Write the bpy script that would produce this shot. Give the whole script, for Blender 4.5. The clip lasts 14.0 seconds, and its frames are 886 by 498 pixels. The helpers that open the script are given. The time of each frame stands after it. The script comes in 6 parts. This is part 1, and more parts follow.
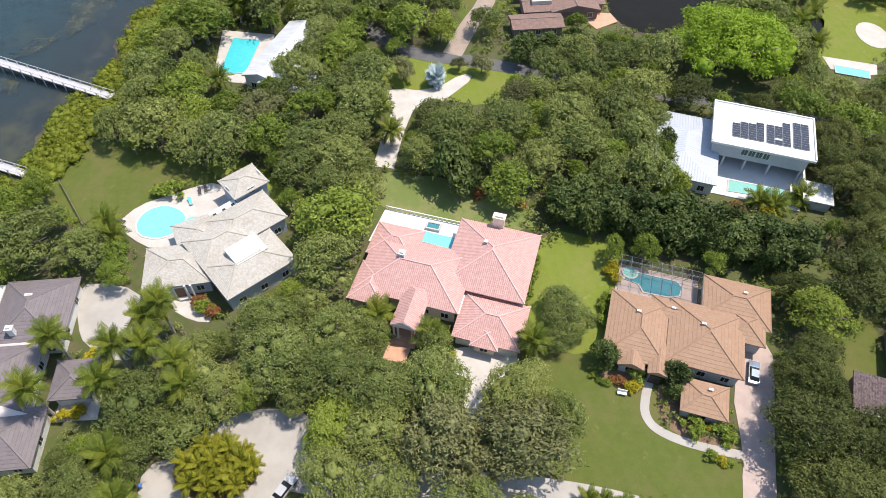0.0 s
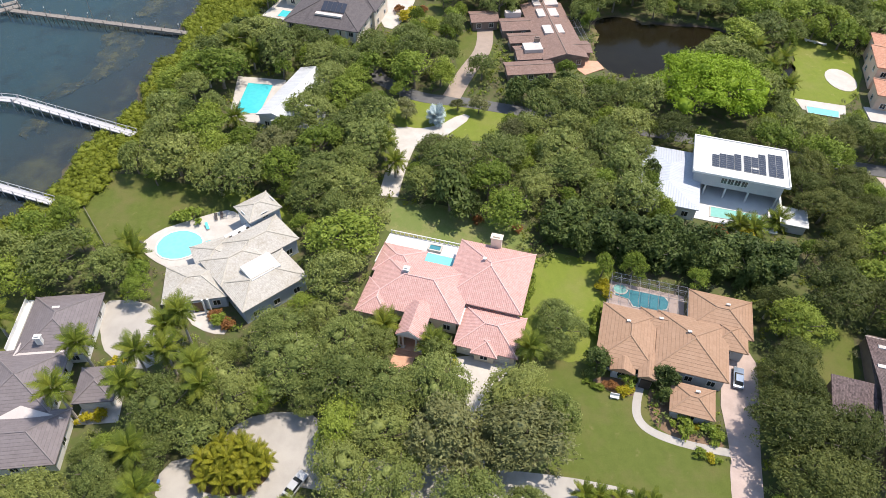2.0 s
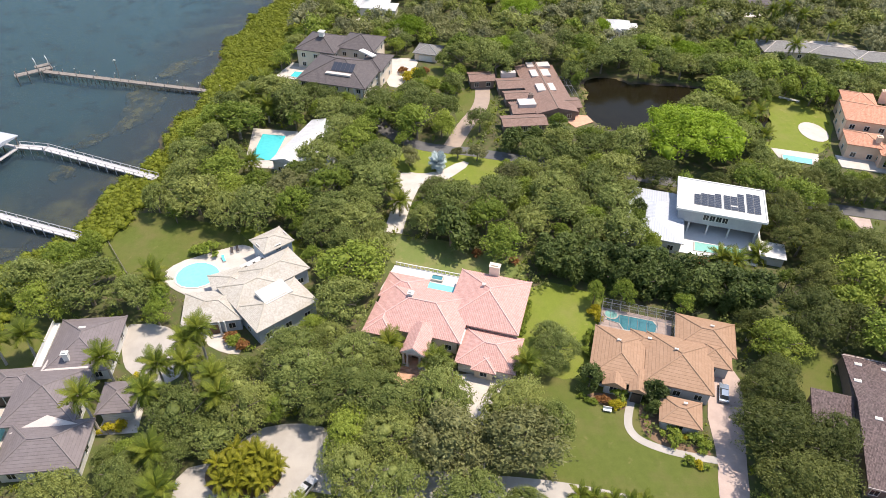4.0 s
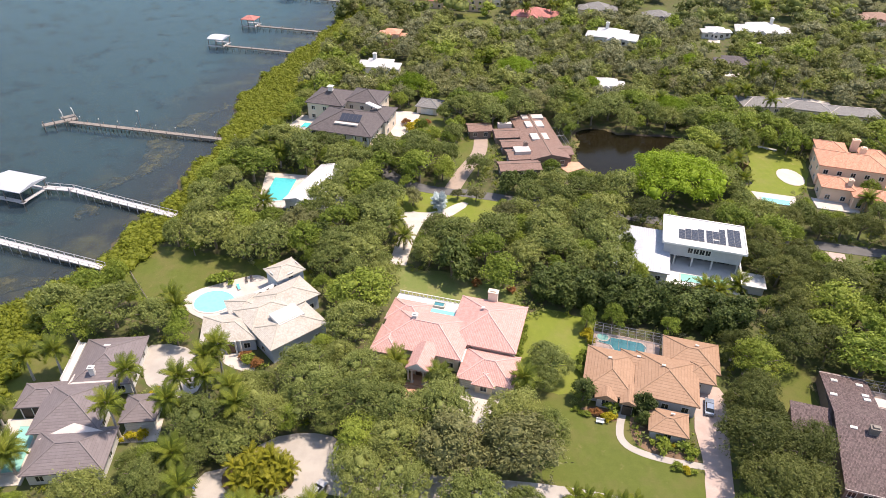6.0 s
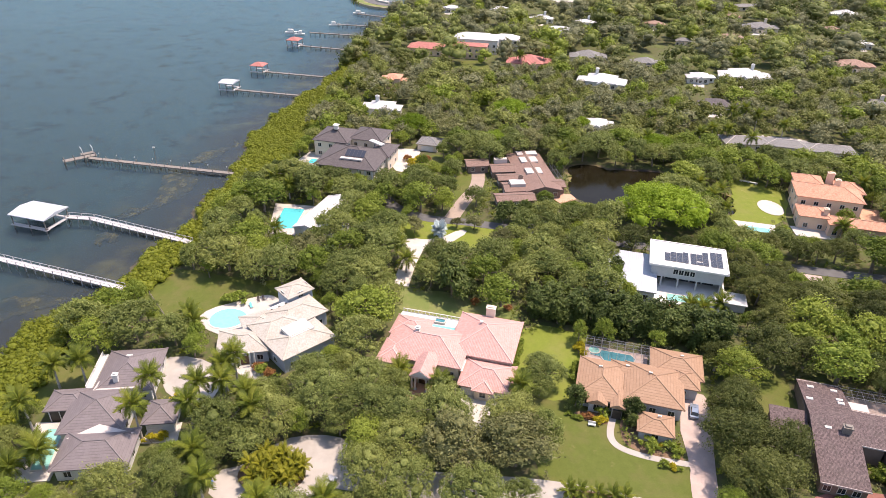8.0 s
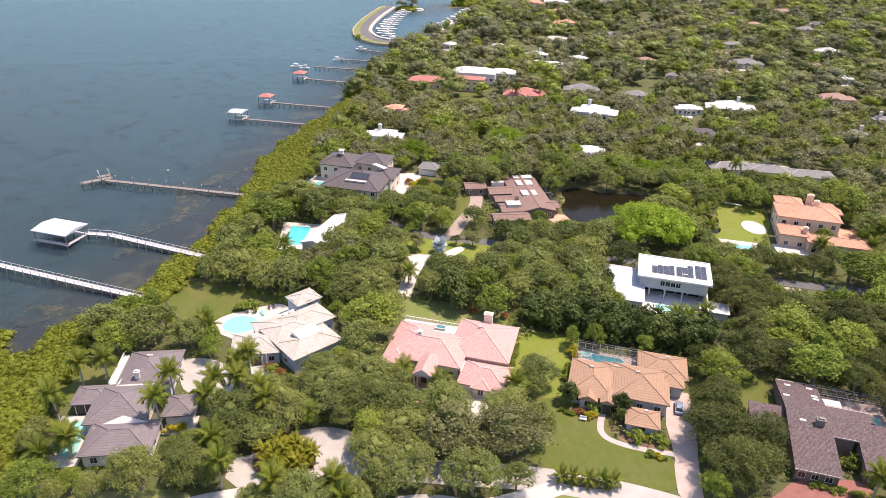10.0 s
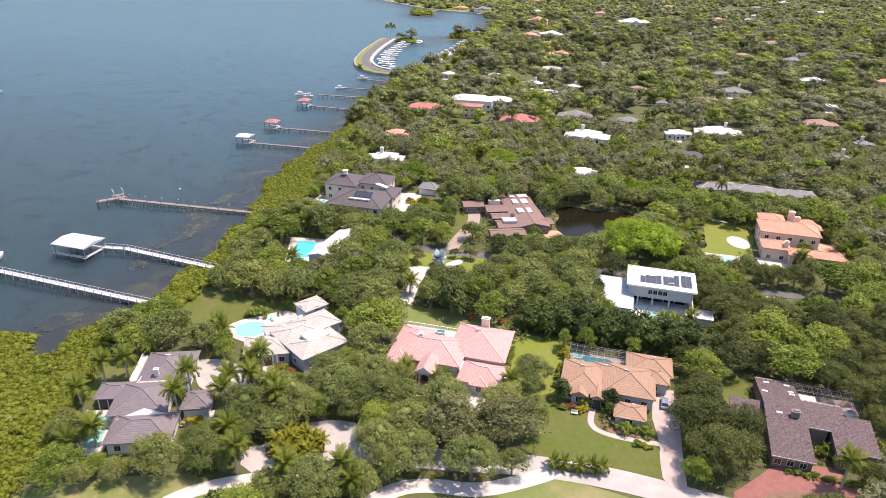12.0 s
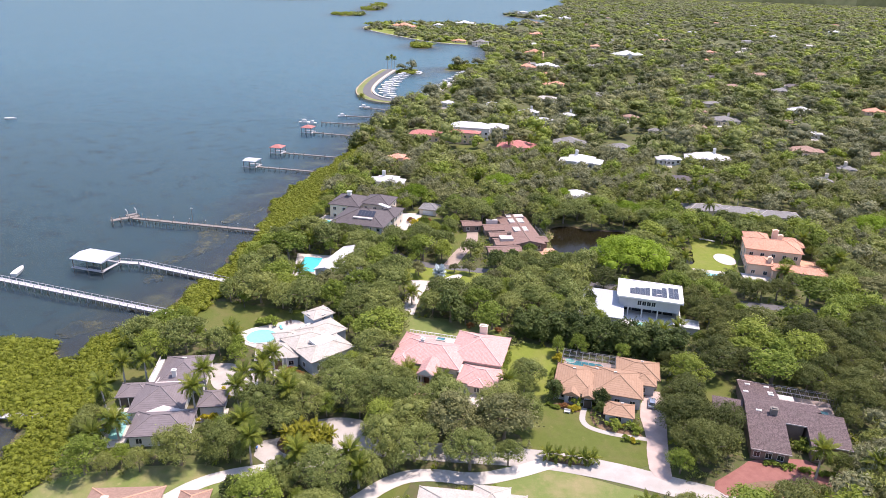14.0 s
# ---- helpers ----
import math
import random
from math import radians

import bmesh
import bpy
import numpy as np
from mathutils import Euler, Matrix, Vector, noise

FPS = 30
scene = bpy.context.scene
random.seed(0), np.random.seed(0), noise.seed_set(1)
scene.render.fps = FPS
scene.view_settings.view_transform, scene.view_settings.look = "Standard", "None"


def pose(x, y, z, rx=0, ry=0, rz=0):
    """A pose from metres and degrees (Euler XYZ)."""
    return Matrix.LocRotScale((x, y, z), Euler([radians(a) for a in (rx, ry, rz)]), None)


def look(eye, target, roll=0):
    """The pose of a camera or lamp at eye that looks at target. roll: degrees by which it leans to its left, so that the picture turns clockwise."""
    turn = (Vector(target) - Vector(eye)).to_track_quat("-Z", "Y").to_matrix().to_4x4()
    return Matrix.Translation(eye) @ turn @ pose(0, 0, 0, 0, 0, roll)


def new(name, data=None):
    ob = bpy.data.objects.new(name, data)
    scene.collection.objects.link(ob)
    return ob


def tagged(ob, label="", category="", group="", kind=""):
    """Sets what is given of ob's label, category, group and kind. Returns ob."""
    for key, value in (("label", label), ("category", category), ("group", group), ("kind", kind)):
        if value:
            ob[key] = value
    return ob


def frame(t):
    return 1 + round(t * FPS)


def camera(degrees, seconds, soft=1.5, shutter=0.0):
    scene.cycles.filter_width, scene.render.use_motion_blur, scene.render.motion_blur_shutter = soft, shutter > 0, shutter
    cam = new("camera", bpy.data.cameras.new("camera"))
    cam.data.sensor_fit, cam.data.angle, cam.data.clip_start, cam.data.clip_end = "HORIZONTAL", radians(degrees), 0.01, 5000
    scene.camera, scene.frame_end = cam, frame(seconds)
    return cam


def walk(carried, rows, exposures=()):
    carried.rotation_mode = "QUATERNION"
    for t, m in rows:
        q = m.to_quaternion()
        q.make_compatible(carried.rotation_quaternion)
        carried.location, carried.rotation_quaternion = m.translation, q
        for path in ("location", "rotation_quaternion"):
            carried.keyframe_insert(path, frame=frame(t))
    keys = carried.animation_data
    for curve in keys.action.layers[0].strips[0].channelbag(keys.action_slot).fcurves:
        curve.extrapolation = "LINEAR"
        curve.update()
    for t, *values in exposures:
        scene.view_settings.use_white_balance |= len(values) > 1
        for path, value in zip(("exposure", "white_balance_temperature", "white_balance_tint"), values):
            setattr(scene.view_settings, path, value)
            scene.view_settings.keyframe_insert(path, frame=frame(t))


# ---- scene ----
cam = camera(66.8, 14.0, soft=0.5)
PATH = [
    (0, (1.535, -84.226, 103.768), (1.485, -82.982, 102.203), 1.2),
    (0.5, (1.162, -86.974, 104.131), (1.115, -85.698, 102.592), 1.3),
    (1, (0.98, -89.939, 104.52), (0.934, -88.63, 103.009), 1.4),
    (1.5, (0.957, -93.18, 104.675), (0.91, -91.833, 103.196), 1.3),
    (2, (1.27, -96.57, 104.749), (1.22, -95.186, 103.306), 1.2),
    (2.5, (1.347, -100.085, 104.748), (1.294, -98.663, 103.343), 1.1),
    (3, (1.466, -103.45, 104.688), (1.411, -101.992, 103.32), 1.1),
    (5.5, (1.074, -120.598, 104.806), (1.017, -118.972, 103.642), 1.2),
    (6, (0.984, -124.046, 104.763), (0.927, -122.398, 103.63), 1.3),
    (6.5, (0.959, -127.443, 104.625), (0.902, -125.775, 103.523), 1.3),
    (7, (0.796, -130.81, 104.743), (0.74, -129.122, 103.671), 1.3),
    (7.5, (0.669, -134.125, 104.809), (0.614, -132.419, 103.768), 1.3),
    (8, (0.749, -137.542, 104.919), (0.694, -135.817, 103.908), 1.3),
    (10.5, (0.609, -154.459, 104.594), (0.556, -152.672, 103.697), 1.5),
    (11, (0.717, -157.788, 104.57), (0.663, -155.991, 103.693), 1.5),
    (11.5, (0.697, -161.166, 104.525), (0.645, -159.359, 103.67), 1.5),
    (12, (0.695, -164.53, 104.473), (0.644, -162.714, 103.638), 1.5),
    (12.5, (0.689, -167.951, 104.439), (0.638, -166.125, 103.624), 1.6),
    (13, (0.732, -171.262, 104.383), (0.682, -169.427, 103.589), 1.6),
    (13.5, (0.66, -174.641, 104.315), (0.611, -172.797, 103.543), 1.6),
    (14, (0.574, -177.928, 104.259), (0.525, -176.076, 103.507), 1.6),
]
walk(cam, [(t, look(eye, target, roll)) for t, eye, target, roll in PATH],
     [(0, 0.93, 6700, 13), (3, 0.98, 6900, 14), (6, 1.12, 7400, 21), (12, 1.17, 7050, 26), (14, 1.2, 6700, 27)])

# ---------------------------------------------------------------- world, sun
SHADE = Vector((-0.38, -0.17, -1.0))            # the way the sunlight falls
sun_up = math.atan2(1.0, math.hypot(SHADE.x, SHADE.y))
sun_az = math.atan2(-SHADE.x, -SHADE.y)
world = bpy.data.worlds.new("world")
scene.world = world
world.use_nodes = True
wn = world.node_tree.nodes
sky = wn.new("ShaderNodeTexSky")
sky.sky_type = 'NISHITA'
sky.sun_disc = False
sky.sun_elevation, sky.sun_rotation = sun_up, sun_az
sky.air_density, sky.dust_density, sky.ozone_density = 1.4, 0.7, 2.0
world.node_tree.links.new(sky.outputs[0], wn["Background"].inputs[0])
wn["Background"].inputs[1].default_value = 0.115
sun = new("sun", bpy.data.lights.new("sun", 'SUN'))
sun.data.energy, sun.data.angle, sun.data.color = 3.05, radians(0.53), (1.0, 0.93, 0.81)
sun.matrix_world = look((0, 0, 300), Vector((0, 0, 300)) + SHADE)


# ---------------------------------------------------------------- materials
class Nodes:
    def __init__(self, name):
        self.m = bpy.data.materials.new(name)
        self.m.use_nodes = True
        self.t = self.m.node_tree
        self.b = self.t.nodes["Principled BSDF"]
        self.out = self.t.nodes["Material Output"]

    def add(self, kind, **values):
        n = self.t.nodes.new(kind)
        for k, v in values.items():
            if k in n.inputs:
                n.inputs[k].default_value = v
        return n

    def link(self, a, b):
        self.t.links.new(a, b)

    def where(self):
        return self.add("ShaderNodeNewGeometry").outputs["Position"]

    def noise(self, scale, detail=4.0, rough=0.6, vec=None):
        n = self.add("ShaderNodeTexNoise", Scale=scale, Detail=detail, Roughness=rough)
        self.link(vec or self.where(), n.inputs["Vector"])
        return n.outputs["Fac"]

    def math(self, op, a, b=0.0, c=0.0):
        n = self.t.nodes.new("ShaderNodeMath")
        n.operation = op
        for i, v in enumerate((a, b, c)):
            if isinstance(v, (int, float)):
                n.inputs[i].default_value = v
            else:
                self.link(v, n.inputs[i])
        return n.outputs[0]

    def step(self, fac, lo, hi):
        n = self.add("ShaderNodeMapRange")
        n.inputs[1].default_value, n.inputs[2].default_value = lo, hi
        self.link(fac, n.inputs[0])
        return n.outputs[0]

    def mix(self, fac, a, b, mode='MIX'):
        n = self.t.nodes.new("ShaderNodeMix")
        n.data_type, n.blend_type = 'RGBA', mode
        for i, v in ((0, fac), (6, a), (7, b)):
            if isinstance(v, (int, float)):
                n.inputs[i].default_value = v
            elif isinstance(v, tuple):
                n.inputs[i].default_value = (*v, 1.0) if len(v) == 3 else v
            else:
                self.link(v, n.inputs[i])
        return n.outputs[2]

    def bump(self, height, strength, dist):
        n = self.add("ShaderNodeBump", Strength=strength, Distance=dist)
        self.link(height, n.inputs["Height"])
        self.link(n.outputs[0], self.b.inputs["Normal"])

    def done(self, color=None, rough=0.7, metal=0.0, spec=0.4):
        if isinstance(color, tuple):
            self.b.inputs["Base Color"].default_value = (*color, 1.0)
        elif color is not None:
            self.link(color, self.b.inputs["Base Color"])
        if isinstance(rough, float):
            self.b.inputs["Roughness"].default_value = rough
        else:
            self.link(rough, self.b.inputs["Roughness"])
        self.b.inputs["Metallic"].default_value = metal
        self.b.inputs["Specular IOR Level"].default_value = spec
        return self.m


def plain(name, c1, c2, scale=0.6, rough=0.7, grain=9.0, bump=0.2, dist=0.02, metal=0.0, spec=0.4):
    """Two colours mixed in broad stains and fine grain, with relief."""
    n = Nodes(name)
    big = n.step(n.noise(scale, 4), 0.35, 0.65)
    fine = n.noise(grain, 3, 0.7)
    col = n.mix(big, c1, c2)
    col = n.mix(n.math('MULTIPLY', n.step(fine, 0.3, 0.7), 0.35), col, tuple(v * 0.72 for v in c1))
    n.bump(fine, bump, dist)
    return n.done(col, rough, metal, spec)


def roof_mat(name, c1, c2, rib=0.32, course=0.38, deep=0.5, rough=0.75, stain=0.25, stain_col=(0.12, 0.1, 0.09), by_course=False):
    """Tiles, shingles or standing seams in courses along the eaves and ribs up the slope."""
    n = Nodes(name)
    uv = n.t.nodes.new("ShaderNodeUVMap")
    sep = n.t.nodes.new("ShaderNodeSeparateXYZ")
    n.link(uv.outputs[0], sep.inputs[0])
    u = n.math('DIVIDE', sep.outputs[0], rib)
    v = n.math('DIVIDE', sep.outputs[1], course)
    row = n.math('FLOOR', v)
    colm = n.math('FLOOR', n.math('ADD', u, n.math('MULTIPLY', row, 0.5)))
    cell = n.t.nodes.new("ShaderNodeCombineXYZ")
    n.link(colm, cell.inputs[0])
    n.link(row, cell.inputs[1])
    wn_ = n.t.nodes.new("ShaderNodeTexWhiteNoise")
    wn_.noise_dimensions = '3D'
    n.link(cell.outputs[0], wn_.inputs["Vector"])
    ribs = n.math('ABSOLUTE', n.math('SINE', n.math('MULTIPLY', u, math.pi)))
    rows = n.math('FRACT', v)
    col = n.mix(n.math('MULTIPLY', wn_.outputs["Value"], 0.55) if by_course and deep > 0.35 else wn_.outputs["Value"], c1, c2)
    col = n.mix(n.math('MULTIPLY', n.step(n.noise(0.35, 5), 0.45, 0.75), stain), col, stain_col)
    col = n.mix(n.math('MULTIPLY', n.step(n.noise(2.2, 4), 0.4, 0.75), 0.3), col, tuple(min(1, q * 1.25) for q in c2))
    groove = n.step(rows, 0.16, 0.0) if by_course else n.step(ribs, 0.38, 0.0)
    col = n.mix(n.math('MULTIPLY', groove, deep), col, tuple(q * 0.4 for q in c1))
    height = n.math('MULTIPLY', rows, -1.2) if by_course else n.math('ADD', ribs, n.math('MULTIPLY', rows, -0.5))
    n.bump(height, 0.7, 0.06)
    return n.done(col, rough, 0.0, 0.35)


def leaf_mat(name, dark, light, yellow, through_light=0.30, gloss=0.6, patch=0.12):
    n = Nodes(name)
    isl = n.add("ShaderNodeNewGeometry").outputs["Random Per Island"]
    rnd = n.add("ShaderNodeObjectInfo").outputs["Random"]
    broad = n.step(n.noise(patch, 2), 0.32, 0.68)
    mixf = n.math('ADD', n.math('MULTIPLY', isl, 0.62), n.math('MULTIPLY', broad, 0.26))
    col = n.mix(mixf, dark, light)
    col = n.mix(n.math('MULTIPLY', n.step(rnd, 0.45, 1.0), 0.42), col, yellow)
    # Sun glints put into the colour of about one leaf in ten.
    col = n.mix(n.math('MULTIPLY', n.step(isl, 0.9, 1.0), 0.3), col, tuple(min(1, q * 1.6) for q in light))
    col = n.mix(n.math('MULTIPLY', n.step(rnd, 0.38, 0.0), 0.6), col, tuple(q * .6 for q in dark))
    stand = n.step(n.noise(0.045, 3, 0.6), 0.50, 0.66)
    col = n.mix(n.math('MULTIPLY', stand, 0.32), col, tuple(q * 0.8 for q in dark))
    n.done(col, gloss, 0.0, 0.26)
    tr = n.add("ShaderNodeBsdfTranslucent")
    n.link(col, tr.inputs[0])
    ms = n.add("ShaderNodeMixShader")
    ms.inputs[0].default_value = through_light
    n.link(n.b.outputs[0], ms.inputs[1])
    n.link(tr.outputs[0], ms.inputs[2])
    n.link(ms.outputs[0], n.out.inputs[0])
    return n.m


def ground_mat():
    """Leaf litter, sandy soil and rough grass on the land; sand and sea grass on the bed under water, with far haze
    blue put in northward.
    """
    n = Nodes("ground_soil_grass_and_seabed")
    big, mid, fine = n.noise(0.05, 4), n.noise(0.5, 5), n.noise(6.0, 3)
    land = n.mix(n.step(mid, 0.4, 0.62), (0.075, 0.10, 0.028), (0.12, 0.10, 0.06))
    land = n.mix(n.step(big, 0.5, 0.7), land, (0.11, 0.145, 0.04))
    land = n.mix(n.math('MULTIPLY', fine, 0.5), land, (0.05, 0.06, 0.022))
    sep = n.t.nodes.new("ShaderNodeSeparateXYZ")
    n.link(n.where(), sep.inputs[0])
    shallow = n.step(sep.outputs[2], -2.4, -0.9)
    patches = n.math('MULTIPLY', n.step(n.noise(0.035, 5, 0.65), 0.50, 0.62), shallow)
    # Bed brightens and blues northward: haze over the far water put into its colour.
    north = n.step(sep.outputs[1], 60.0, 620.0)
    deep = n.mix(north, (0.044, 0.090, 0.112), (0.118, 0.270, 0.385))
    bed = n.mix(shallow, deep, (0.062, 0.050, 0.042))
    bed = n.mix(n.math('MULTIPLY', patches, 0.75), bed, (0.24, 0.20, 0.08))
    bed = n.mix(n.math('MULTIPLY', n.step(n.noise(0.11, 5, 0.7), 0.52, 0.70), 0.7), bed, (0.035, 0.032, 0.030))
    col = n.mix(n.step(sep.outputs[2], -0.55, -0.3), bed, land)
    n.bump(fine, 0.4, 0.1)
    return n.done(col, 0.9, 0.0, 0.2)


def water_mat(name, color, clear, ripple=0.35, wave=0.9, rough=0.3, spec=0.36):
    n = Nodes(name)
    vec = n.t.nodes.new("ShaderNodeMapping")
    vec.inputs["Scale"].default_value = (0.35, 1.0, 1.0)
    vec.inputs["Rotation"].default_value = (0, 0, 0.25)
    n.link(n.where(), vec.inputs["Vector"])
    fine = n.noise(wave, 4, 0.65, vec.outputs[0])
    slow = n.noise(0.012, 4, 0.6)
    n.bump(fine, ripple, 0.25)
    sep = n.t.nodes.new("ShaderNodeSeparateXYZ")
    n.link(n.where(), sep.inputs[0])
    # Water darker and browner south; the bluer north carries the look of distance haze.
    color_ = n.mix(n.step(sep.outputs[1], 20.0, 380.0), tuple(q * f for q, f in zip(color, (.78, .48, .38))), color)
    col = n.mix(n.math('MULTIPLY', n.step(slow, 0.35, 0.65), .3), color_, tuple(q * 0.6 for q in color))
    n.done(col, rough, 0.0, spec)
    n.b.inputs["IOR"].default_value = 1.33
    tr = n.add("ShaderNodeBsdfTransparent")
    tr.inputs[0].default_value = (0.80, 0.82, 0.74, 1)
    ms = n.add("ShaderNodeMixShader")
    ms.inputs[0].default_value = clear
    n.link(n.b.outputs[0], ms.inputs[1])
    n.link(tr.outputs[0], ms.inputs[2])
    n.link(ms.outputs[0], n.out.inputs[0])
    return n.m


def pool_mat(name, color):
    n = Nodes(name)
    n.bump(n.noise(1.6, 3), 0.12, 0.05)
    vor = n.add("ShaderNodeTexVoronoi", Scale=1.1)
    n.link(n.where(), vor.inputs["Vector"])
    col = n.mix(n.math('MULTIPLY', vor.outputs["Distance"], 0.35), color, tuple(min(1, q * 1.3 + 0.03) for q in color))
    return n.done(col, 0.06, 0.0, 0.5)


def lawn_mat(name, a, b, dry, dryness=0.5):
    """Mown grass with faint mowing bands, dry patches and worn spots."""
    n = Nodes(name)
    big, mid, fine = n.noise(0.11, 5, 0.65), n.noise(0.6, 5, 0.75), n.noise(7.0, 4, 0.8)
    sep = n.t.nodes.new("ShaderNodeSeparateXYZ")
    n.link(n.where(), sep.inputs[0])
    bands = n.math('SINE', n.math('ADD', n.math('MULTIPLY', sep.outputs[0], 2.6), n.math('MULTIPLY', sep.outputs[1], 0.7)))
    col = n.mix(n.step(mid, 0.25, 0.75), a, b)
    col = n.mix(n.math('MULTIPLY', n.step(bands, -0.6, 0.6), 0.05), col, tuple(q * 1.35 for q in b))
    col = n.mix(n.math('MULTIPLY', n.step(big, 0.46, 0.68), dryness), col, dry)
    col = n.mix(n.math('MULTIPLY', n.step(n.noise(0.33, 4, 0.7), 0.62, 0.72), 0.55), col, tuple(q * 1.3 for q in dry))
    col = n.mix(n.math('MULTIPLY', n.step(fine, 0.35, 0.75), 0.4), col, tuple(q * 0.5 for q in a))
    n.bump(fine, 0.7, 0.08)
    return n.done(col, 0.85, 0.0, 0.25)


M = {
    "ground": ground_mat(),
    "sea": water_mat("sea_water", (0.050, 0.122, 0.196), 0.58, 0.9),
    "pond": water_mat("pond_water", (0.016, 0.018, 0.011), 0.1, 0.06, 1.6, 0.12, 0.22),
    "pool": pool_mat("pool_water", (0.17, 0.52, 0.55)),
    "pool_blue": pool_mat("pool_water_blue", (0.05, 0.44, 0.48)),
    "pool_green": pool_mat("pool_water_green", (0.20, 0.45, 0.41)),
    "pool_dark": pool_mat("pool_water_dark", (0.045, 0.20, 0.24)),
    "lawn": lawn_mat("lawn_grass", (0.080, 0.106, 0.018), (0.108, 0.132, 0.026), (0.160, 0.132, 0.056), 0.62),
    "lawn_green": lawn_mat("lawn_grass_green", (0.135, 0.175, 0.022), (0.175, 0.215, 0.032), (0.24, 0.21, 0.085), 0.35),
    "lawn_dry": lawn_mat("lawn_grass_dry", (0.13, 0.18, 0.045), (0.16, 0.19, 0.06), (0.30, 0.24, 0.13), 0.8),
    "asphalt": plain("asphalt", (0.10, 0.10, 0.105), (0.13, 0.13, 0.13), 0.3, 0.9),
    "concrete": plain("concrete_road", (0.345, 0.325, 0.30), (0.42, 0.395, 0.365), 0.25, 0.9),
    "paving": plain("driveway_paving", (0.40, 0.315, 0.285), (0.47, 0.375, 0.34), 0.5, 0.85, 4.0),
    "brick": plain("brick_paving", (0.23, 0.095, 0.080), (0.28, 0.125, 0.105), 0.5, 0.9, 5.0),
    "terracotta": plain("terracotta_paving", (0.52, 0.29, 0.20), (0.60, 0.36, 0.25), 0.7, 0.85, 5.0),
    "brown_paving": plain("brown_paving", (0.30, 0.24, 0.20), (0.35, 0.28, 0.23), 0.5, 0.9, 5.0),
    "deck": plain("pool_deck", (0.45, 0.42, 0.385), (0.53, 0.50, 0.465), 0.4, 0.8),
    "white": plain("white_paint", (0.60, 0.60, 0.585), (0.67, 0.67, 0.655), 0.5, 0.6),
    "cream": plain("cream_stucco", (0.68, 0.58, 0.47), (0.74, 0.65, 0.54), 0.5, 0.9),
    "peach": plain("peach_stucco", (0.70, 0.50, 0.38), (0.74, 0.56, 0.44), 0.5, 0.9),
    "blue_grey": plain("blue_grey_stucco", (0.40, 0.45, 0.52), (0.47, 0.52, 0.58), 0.5, 0.9),
    "grey_wall": plain("grey_stucco", (0.42, 0.43, 0.45), (0.48, 0.49, 0.50), 0.5, 0.9),
    "brown_wall": plain("brown_stucco", (0.20, 0.15, 0.13), (0.25, 0.19, 0.16), 0.5, 0.9),
    "wood": plain("weathered_dock_timber", (0.17, 0.15, 0.135), (0.25, 0.225, 0.20), 1.2, 0.9, 6.0),
    "dock_white": plain("pale_dock_boards", (0.42, 0.41, 0.42), (0.50, 0.49, 0.50), 1.2, 0.8, 6.0),
    "bark": plain("bark", (0.16, 0.13, 0.10), (0.24, 0.21, 0.17), 1.5, 0.95, 7.0, 0.6, 0.05),
    "palm_bark": plain("grey_palm_trunk", (0.34, 0.31, 0.28), (0.44, 0.41, 0.37), 1.5, 0.9, 6.0, 0.4, 0.03),
    "rock": plain("riprap_rock", (0.30, 0.25, 0.17), (0.40, 0.34, 0.24), 0.9, 0.95, 2.0, 0.8, 0.3),
    "dark": plain("dark_opening", (0.03, 0.025, 0.022), (0.05, 0.04, 0.035), 0.8, 0.6),
    "wood_door": plain("stained_door", (0.10, 0.05, 0.03), (0.14, 0.08, 0.05), 0.8, 0.5),
    "metal": plain("aluminium_frame", (0.32, 0.31, 0.30), (0.38, 0.37, 0.36), 0.8, 0.4, 8.0, 0.05, 0.01, 0.6),
    "car_blue": plain("silver_blue_car_paint", (0.30, 0.36, 0.44), (0.32, 0.38, 0.46), 0.5, 0.25, 9.0, 0.0, 0.0, 0.5),
    "car_white": plain("silver_car_paint", (0.42, 0.43, 0.45), (0.46, 0.47, 0.49), 0.5, 0.2, 9.0, 0.0, 0.0),
    "tyre": plain("tyre_rubber", (0.02, 0.02, 0.02), (0.03, 0.03, 0.03), 0.5, 0.9),
    "cushion": plain("dark_cushion", (0.06, 0.05, 0.05), (0.08, 0.07, 0.07), 0.5, 0.9),
    "blue": plain("blue_canvas", (0.05, 0.16, 0.50), (0.07, 0.2, 0.55), 0.5, 0.7),
    "turq": plain("turquoise_canvas", (0.10, 0.55, 0.58), (0.14, 0.6, 0.62), 0.5, 0.7),
    "mulch": plain("garden_mulch", (0.16, 0.10, 0.06), (0.22, 0.15, 0.10), 0.8, 0.95, 5.0, 0.6, 0.06),
    "pink_cap": plain("pink_ridge_tiles", (0.60, 0.38, 0.355), (0.66, 0.44, 0.415), 0.8, 0.8),
    "tan_cap": plain("tan_ridge_tiles", (0.30, 0.19, 0.125), (0.36, 0.235, 0.16), 0.8, 0.8),
    "pale_cap": plain("pale_ridge_shingles", (0.40, 0.37, 0.32), (0.47, 0.44, 0.38), 0.8, 0.8),
    "grey_cap": plain("grey_ridge_tiles", (0.17, 0.15, 0.155), (0.21, 0.185, 0.19), 0.8, 0.8),
    "flat_white": plain("white_roof_coating", (0.60, 0.60, 0.59), (0.68, 0.68, 0.665), 0.3, 0.55),
    "flat_pale": plain("pale_flat_roof", (0.47, 0.42, 0.40), (0.54, 0.49, 0.465), 0.4, 0.8),
}
